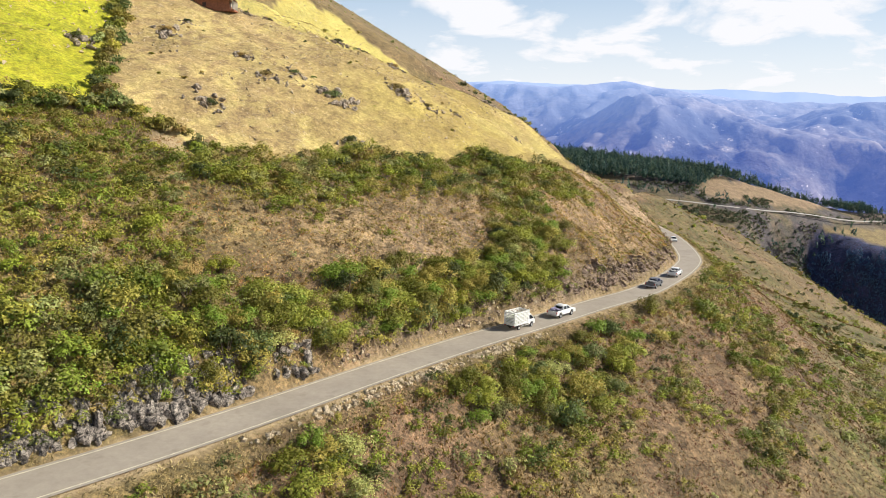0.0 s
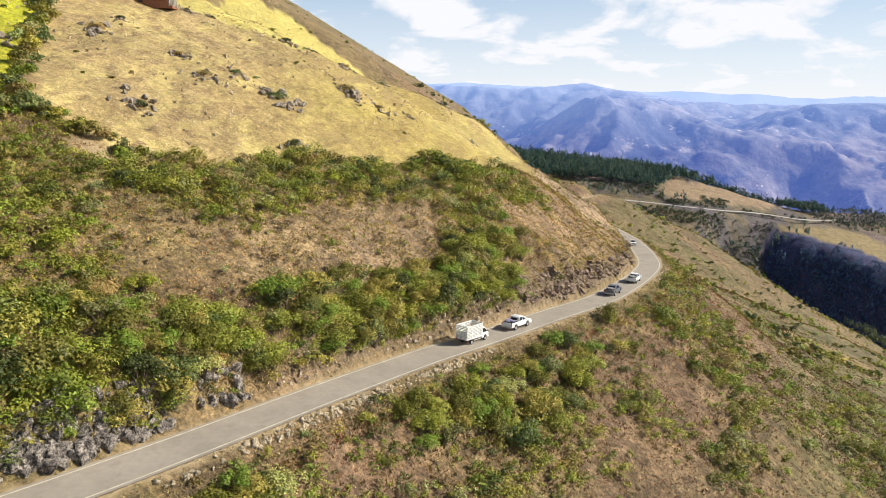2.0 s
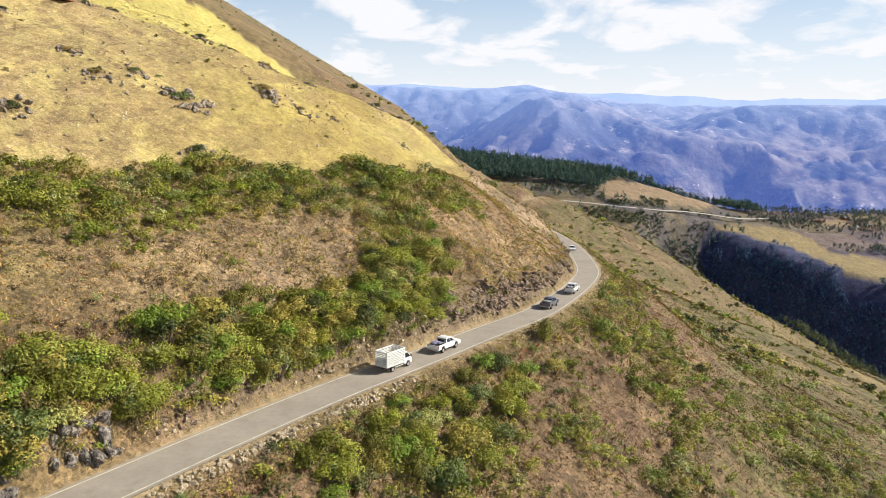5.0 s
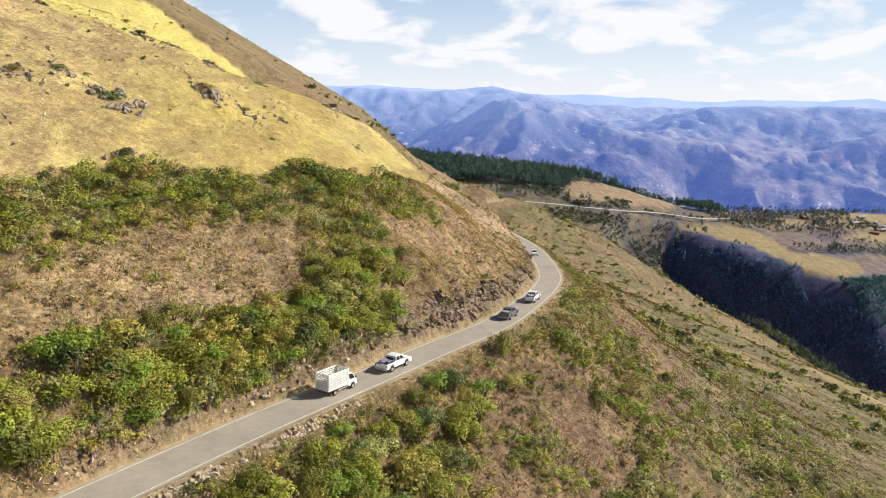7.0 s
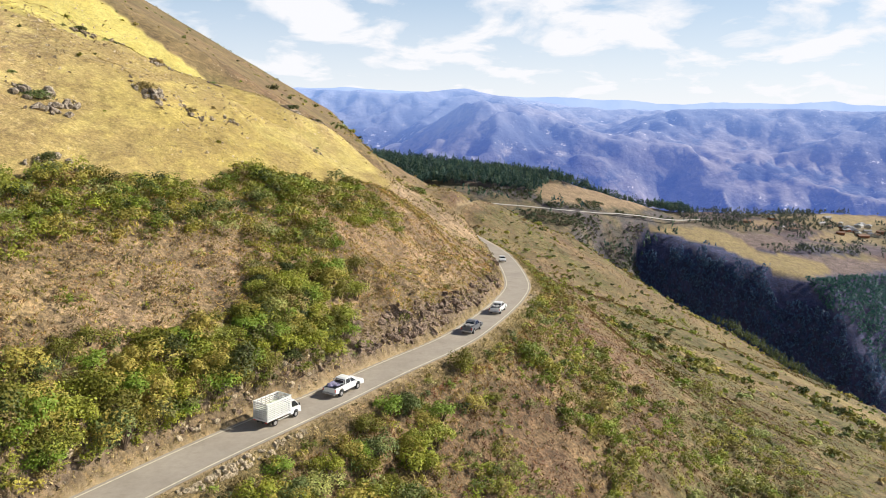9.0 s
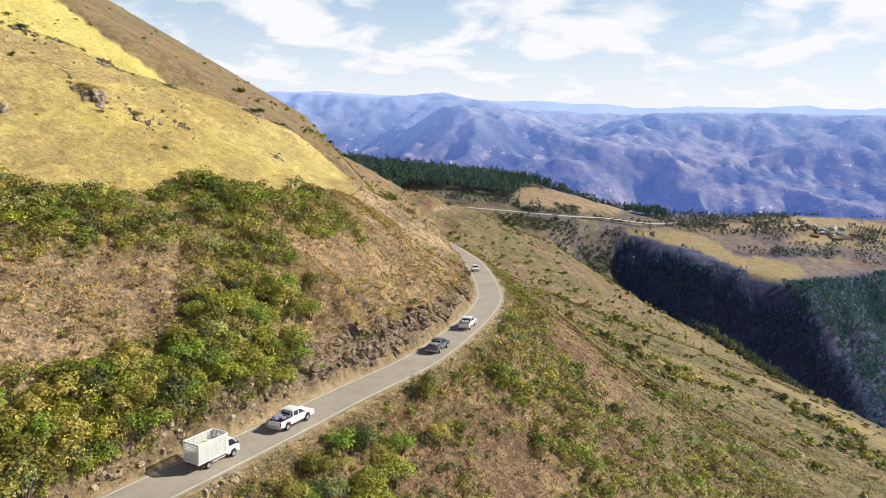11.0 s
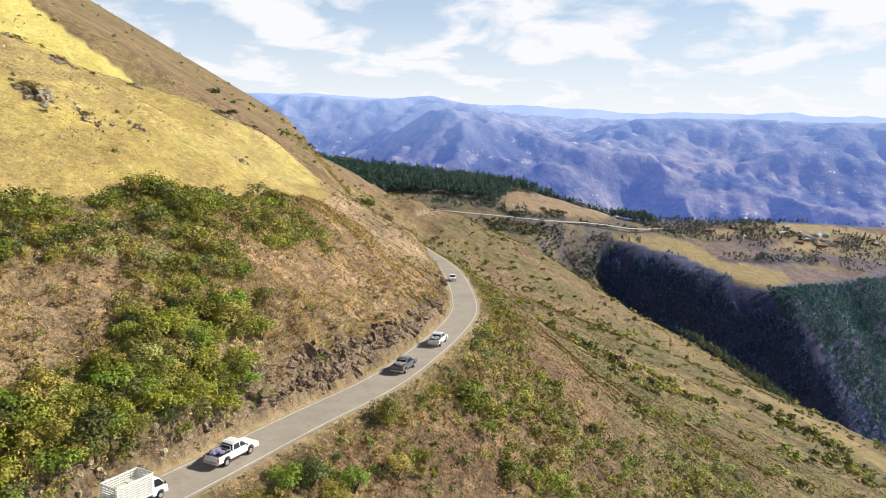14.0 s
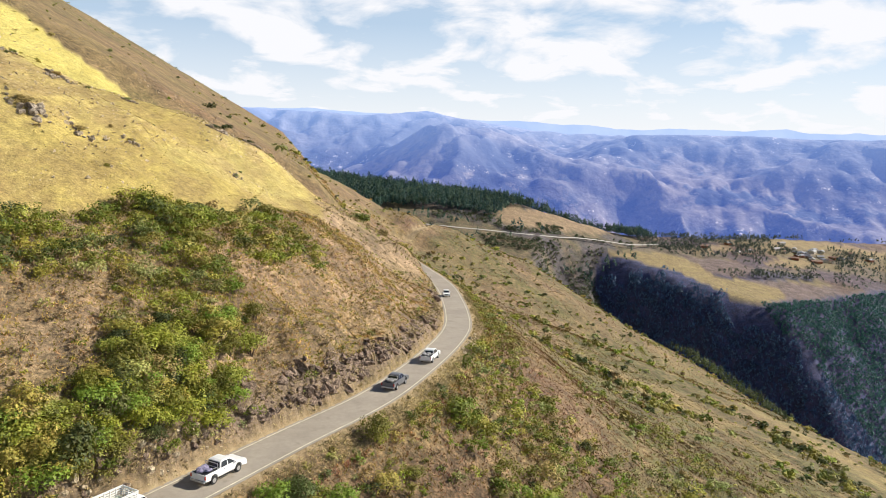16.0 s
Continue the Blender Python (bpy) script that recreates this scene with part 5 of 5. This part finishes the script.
def farmhouse(x, y, turn):
    z = float(land(np.array([x]), np.array([y]))[0][0])
    home = tagged(new("farmhouse"), "low orange-brick farmhouse with a flat tin roof and open porch", "house")
    home.location, home.rotation_euler = (x, y, z - 1.2), (0, 0, radians(turn))
    home.scale = (0.80, 0.80, 0.80)
    part("wall", box((9.4, 5.0, 3.0), (0.5, 0, 1.5), 0.03), M_BRICK, home)
    part("porch_floor", box((1.1, 5.0, 0.5), (5.75, 0, 0.25), 0.03), M_BRICK, home)
    for i in range(5):
        part("pillar", box((0.26, 0.26, 2.5), (6.1, -2.35 + i * 1.175, 1.75), 0.02), M_ADOBE, home, "pale plastered pillar")
    part("lintel", box((0.28, 5.0, 0.25), (6.1, 0, 2.87), 0.02), M_BRICK, home)
    for y1 in (-1.75, 0.6, 1.8):
        part("door", box((0.06, 0.85, 2.0), (5.23, y1, 1.52), 0.01), M_SHADE, home)
    part("window", box((0.06, 1.1, 1.1), (5.23, -0.55, 1.9), 0.01), M_ADOBE, home, "pale window shutter")
    part("window", box((1.0, 0.06, 0.9), (-1.5, -2.53, 1.8), 0.01), M_SHADE, home)
    roof = bmesh.new()
    box((11.6, 6.2, 0.10), (1.3, 0, 0), 0.02, roof)
    bmesh.ops.rotate(roof, verts=roof.verts[:], cent=(0, 0, 0), matrix=Matrix.Rotation(radians(5), 3, "X"))
    bmesh.ops.translate(roof, verts=roof.verts[:], vec=(0, 0, 3.30))
    part("roof", roof, M_TIN, home, "weathered tin roof sheet")


farmhouse(-50.4, 163, 2)

# ---- across the side valley ----
def high(x, y):
    return land(np.asarray(x, float), np.asarray(y, float))[0]


# the same road further on, cut into the wooded ridge
far_line = glide([(190, 952, 0), (234, 947, 0), (277, 938, 0), (342, 938, 0), (379, 930, 0), (435, 940, 0), (476, 952, 0), (523, 958, 0), (559, 962, 0), (620, 985, 0)], 8)
lift = np.interp(far_line[:, 0], [190, 234, 277, 342, 379, 435, 476, 523, 559, 620], [-86, -90, -94.5, -101.5, -106.5, -112, -115.5, -123.5, -129.5, -134])
lift = np.maximum(lift, high(far_line[:, 0], far_line[:, 1]) + 0.3)
lift = np.convolve(np.pad(lift, 3, "edge"), np.ones(7) / 7, "valid")
edge_lo, edge_hi = far_line[:, :2] + [0, -1.0], far_line[:, :2] + [0, 1.0]
far_road = new("far_road", sheet("far_road", np.concatenate([edge_lo[:, 0], edge_lo[:, 0], edge_hi[:, 0]]), np.concatenate([edge_lo[:, 1] - 1.0, edge_lo[:, 1], edge_hi[:, 1]]), np.concatenate([lift - 0.4, lift + 0.3, lift + 0.5]), 3, len(far_line)))
far_road.data.flip_normals()
far_road.data.materials.append(simple("dusty_road", (0.46, 0.43, 0.40), 0.9))
tagged(far_road, "pale road winding along the wooded ridge", "road", kind="structure")

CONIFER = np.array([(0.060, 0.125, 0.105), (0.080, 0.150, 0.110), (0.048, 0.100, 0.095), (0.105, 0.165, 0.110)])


def grove(name, x, y, tall, wide, count, size, colours, words, rng, lobes=4, category="trees"):
    z = high(x, y)
    base = np.stack([x, y, z + tall * 0.05], 1)
    t, o = foliage(rng, base, wide, tall, np.full(len(x), count), np.full(len(x), size), lobes=lobes)
    # narrow the crown towards its tip
    u = np.clip((t[..., 2] - base[o][:, None, 2]) / tall[o][:, None], 0, 1.1)
    k = 1.15 - 0.85 * u
    t[..., 0] = base[o][:, None, 0] + (t[..., 0] - base[o][:, None, 0]) * k
    t[..., 1] = base[o][:, None, 1] + (t[..., 1] - base[o][:, None, 1]) * k
    c = colours[rng.integers(0, len(colours), len(x))] * (0.75 + 0.5 * rng.random((len(x), 1)))
    return tagged(new(name, soup(name, t, c[o] * (0.75 + 0.5 * rng.random((len(o), 1))), M_LEAF)), words, category, kind="stuff")


rng = np.random.default_rng(61)
x, y = rng.uniform(60, 640, 15000), rng.uniform(900, 1130, 15000)
front = 1075 - 0.12 * (x - 300) - y
wood = ((x < 418) & (front < 88) & (front > -60)) | ((x >= 400) & (front < 14) & (front > -40) & (rng.random(15000) < 0.7)) | ((front > 118) & (x < 540) & (rng.random(15000) < 0.25)) | ((x < 190) & (rng.random(15000) < 0.5))
clear = np.interp(x, far_line[:, 0], far_line[:, 1]) - y
wood &= (clear < -8) | (clear > 34)
wood &= (rough(x, y, 60, 3, shift=71.0) > -0.55) & (inside(x, y, CROFT) < 0.5)
x, y = x[wood][:4300], y[wood][:4300]
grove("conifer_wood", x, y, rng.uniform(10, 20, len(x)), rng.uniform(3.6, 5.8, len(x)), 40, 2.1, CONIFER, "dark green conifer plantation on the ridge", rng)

x, y = rng.uniform(150, 640, 9000), rng.uniform(700, 985, 9000)
_, _, _, gh, gr_, gp = land(x, y)
clear = np.interp(x, far_line[:, 0], far_line[:, 1]) - y
side = ((clear < -4) | (clear > 16)) & (gr_ > gh) & (gr_ > gp) & ((rough(x, y, 55, 3, shift=14.0) > 0.08) | ((clear > 10) & (clear < 55) & (rough(x, y, 30, 2, shift=19.0) > -0.25)))
x, y = x[side][:1900], y[side][:1900]
grove("ridge_scrub", x, y, rng.uniform(2.5, 6, len(x)), rng.uniform(3.0, 5.5, len(x)), 18, 1.9, np.array([(0.075, 0.105, 0.05), (0.095, 0.12, 0.055), (0.13, 0.125, 0.065)]), "dark scrub and young trees on the face of the ridge", rng)

x, y = rng.uniform(360, 940, 60000), rng.uniform(440, 960, 60000)
_, _, _, gh, gr_, gp = land(x, y)
edge = np.interp(x, *BRINK)
slope = (gp > gh) & (gp > gr_) & (edge - y > 9) & (edge - y < 330)
green_part = slope & (x - 632 > 0.6 * (717 - y)) & (x > 628) & (edge - y < 190)
gx2, gy2 = x[green_part][:7500], y[green_part][:7500]
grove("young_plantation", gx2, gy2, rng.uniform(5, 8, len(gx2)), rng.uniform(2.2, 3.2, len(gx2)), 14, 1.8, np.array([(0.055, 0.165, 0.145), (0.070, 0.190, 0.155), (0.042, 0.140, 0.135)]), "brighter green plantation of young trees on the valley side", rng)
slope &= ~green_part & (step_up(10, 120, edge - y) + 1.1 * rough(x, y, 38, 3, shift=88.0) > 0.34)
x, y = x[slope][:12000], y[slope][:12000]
# blue haze over the ravine side is painted into these leaf colours
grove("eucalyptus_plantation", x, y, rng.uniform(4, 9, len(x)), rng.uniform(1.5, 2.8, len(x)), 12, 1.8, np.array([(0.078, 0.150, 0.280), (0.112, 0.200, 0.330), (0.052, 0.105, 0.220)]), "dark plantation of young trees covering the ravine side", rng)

x, y = rng.uniform(520, 1300, 7000), rng.uniform(700, 1075, 7000)
_, _, _, gh, gr_, gp = land(x, y)
edge = np.interp(x, *BRINK)
on_top = (gp > gh) & (gp > gr_) & (y - edge > 75) & (rough(x, y, 70, 3, shift=91.0) > 0.16)
on_top &= np.maximum.reduce([inside(x, y, q) for q in MEADOWS + PLOUGHED + [STRIP]]) < 0.5
x, y = x[on_top][:1100], y[on_top][:1100]
ex, ey = np.concatenate([rng.uniform(640, 810, 130), rng.uniform(800, 1090, 700)]), np.concatenate([rng.uniform(850, 876, 130), rng.uniform(815, 1000, 700)])
mx, my = rng.uniform(600, 860, 620), rng.uniform(950, 1062, 620)
open_land = np.maximum.reduce([inside(mx, my, q) for q in MEADOWS + PLOUGHED + [STRIP]]) < 0.5
ends = np.concatenate([np.ones(130), inside(ex[130:], ey[130:], [(941, 981), (1095, 1018), (1000, 880), (918, 850), (809, 810), (812, 838)])]) > 0.5
x, y = np.concatenate([x, ex[ends], mx[open_land]]), np.concatenate([y, ey[ends], my[open_land]])
grove("shelf_trees", x, y, rng.uniform(4, 12, len(x)), rng.uniform(2.0, 4.2, len(x)), 26, 1.6, np.array([(0.09, 0.12, 0.085), (0.13, 0.145, 0.10), (0.065, 0.09, 0.075)]), "eucalyptus trees between the fields of the valley shelf", rng)

# trees at the foot of the near flank
ty = rng.uniform(270, 532, 420)
x, y = np.interp(ty, [270, 300, 360, 396, 431, 466, 500, 534, 560], [372, 388, 398, 402, 396, 387, 377, 366, 356]) + rng.normal(4, 13, 420), ty + rng.normal(0, 6, 420)
keep = rough(x, y, 40, 3, shift=21.0) > -0.3
x, y = x[keep], y[keep]
grove("valley_trees", x, y, rng.uniform(6, 14, len(x)), rng.uniform(2.4, 4.2, len(x)), 60, 1.1, np.array([(0.10, 0.135, 0.055), (0.13, 0.155, 0.065), (0.08, 0.11, 0.055)]), "loose row of trees down the valley side", rng)


def cottage(x, y, turn, long, wide, wall_mat, roof_mat, words):
    z = float(high([x], [y])[0])
    home = tagged(new("cottage"), words, "house", "village houses")
    home.location, home.rotation_euler = (x, y, z - 0.4), (0, 0, turn)
    part("wall", box((long, wide, 3.6), (0, 0, 1.8)), wall_mat, home)
    roof = bmesh.new()
    for side in (-1, 1):
        q = [roof.verts.new(c) for c in ((-long / 2 - 0.5, side * (wide / 2 + 0.5), 3.4), (long / 2 + 0.5, side * (wide / 2 + 0.5), 3.4), (long / 2 + 0.5, 0, 5.2), (-long / 2 - 0.5, 0, 5.2))]
        roof.faces.new(q)
    out = bmesh.ops.extrude_face_region(roof, geom=roof.faces[:])
    bmesh.ops.translate(roof, verts=[g for g in out["geom"] if isinstance(g, bmesh.types.BMVert)], vec=(0, 0, 0.15))
    part("roof", roof, roof_mat, home)
    part("door", box((1.0, 0.1, 2.1), (long * 0.2, -wide / 2 - 0.04, 1.25)), M_SHADE, home)


r = random.Random(12)
for i in range(34):
    x, y = (r.gauss(885, 32), r.gauss(968, 16)) if i < 24 else (r.uniform(640, 1000), r.uniform(940, 1030))
    tin = r.random() < 0.55
    cottage(x, y, r.uniform(0, 3.1), r.uniform(8, 16), r.uniform(6, 9), M_ADOBE if r.random() < 0.7 else M_BRICK, M_TIN if tin else M_TILE,
            "pale village house with a tin roof on the valley shelf" if tin else "pale village house with a tiled roof on the valley shelf")

# ---- distant mountains ----
fa = np.radians(np.arange(-46, 64, 0.27))
fr = np.geomspace(1750, 4800, 165)
fga, fgr = np.meshgrid(fa, fr)
fx, fy = (5 + fgr * np.sin(fga)).ravel(), (fgr * np.cos(fga)).ravel()
fr1, fa1 = fgr.ravel(), np.degrees(fga).ravel()
bend = 260 * rough(fx, fy, 800, 3, shift=17.0)
ridges = 1 - np.abs(rough(fx + bend, fy * 0.8, 1500, 4, 0.5, 11.0)) * 1.7
gullies = 1 - np.abs(rough(fx + bend * 0.4, fy + bend * 0.3, 480, 6, 0.55, 3.0)) * 1.9
skyline = np.interp(fa1, [-50, 0, 1.6, 6, 9, 11.5, 14, 16.3, 19.5, 22, 25, 41, 70], [150, 130, 128, 112, 96, 112, 134, 96, 62, 38, 12, 4, -10]) + 10 * rough(fa1 * 40, fa1 * 3, 60, 3, shift=5.0)
front_range = np.exp(-((fr1 - 3100 - 14 * (fa1 - 20)) / 430) ** 2) * np.interp(fa1, [-50, 0, 5, 9, 14, 19, 24, 30, 38, 50, 70], [30, 10, 40, 120, 235, 250, 215, 160, 120, 140, 100])
middle_range = np.exp(-((fr1 - 3850 + 8 * (fa1 - 20)) / 300) ** 2) * np.interp(fa1, [-50, 2, 8, 14, 22, 30, 38, 46, 70], [30, 60, 110, 60, 40, 85, 95, 70, 60])
rise = step_up(2300, 4650, fr1)
calm = 1 - 0.93 * step_up(4000, 4550, fr1)
fz = -440 + rise * (440 + skyline) + front_range + middle_range * calm + ((ridges - 0.5) * 140 + (gullies - 0.5) * 95 + 8 * rough(fx, fy, 170, 3, 0.5, 29.0)) * step_up(1900, 2600, fr1) * calm
sight = 44 + (skyline - 44) * fr1 / 4600 + 6        # nothing stands above the skyline
fz = np.where(fz > sight - 16, sight - 16 * np.exp(-(fz - sight + 16) / 16), fz)
fz = np.where(fr1 < 1900, -480, fz)
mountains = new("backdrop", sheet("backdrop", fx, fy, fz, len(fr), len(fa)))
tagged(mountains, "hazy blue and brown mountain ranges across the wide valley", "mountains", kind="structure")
# share of haze painted into the mountain colours, by distance and height
paint(mountains.data, "painted_haze", np.clip(0.5 * np.clip((fr1 - 2500) / 2000, 0, 1) + 0.55 * np.clip((fz + 170) / 280, 0, 1), 0, 1))
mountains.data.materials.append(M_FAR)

# a last pale range on the horizon
pa = np.arange(-50, 70, 0.2)
crest = np.interp(pa, [-50, 0, 4.6, 9, 16, 20, 26, 28.6, 32, 38, 40.6, 42, 70], [150, 148, 143, 120, 100, 90, 66, 52, 57, 45, 60, 42, 40]) + 17 * rough(pa * 40, pa * 3, 95, 5, 0.55, 9.0)
ring = np.stack([5 + 4930 * np.sin(np.radians(pa)), 4930 * np.cos(np.radians(pa))], 1)
ring_near = ring * 0.982
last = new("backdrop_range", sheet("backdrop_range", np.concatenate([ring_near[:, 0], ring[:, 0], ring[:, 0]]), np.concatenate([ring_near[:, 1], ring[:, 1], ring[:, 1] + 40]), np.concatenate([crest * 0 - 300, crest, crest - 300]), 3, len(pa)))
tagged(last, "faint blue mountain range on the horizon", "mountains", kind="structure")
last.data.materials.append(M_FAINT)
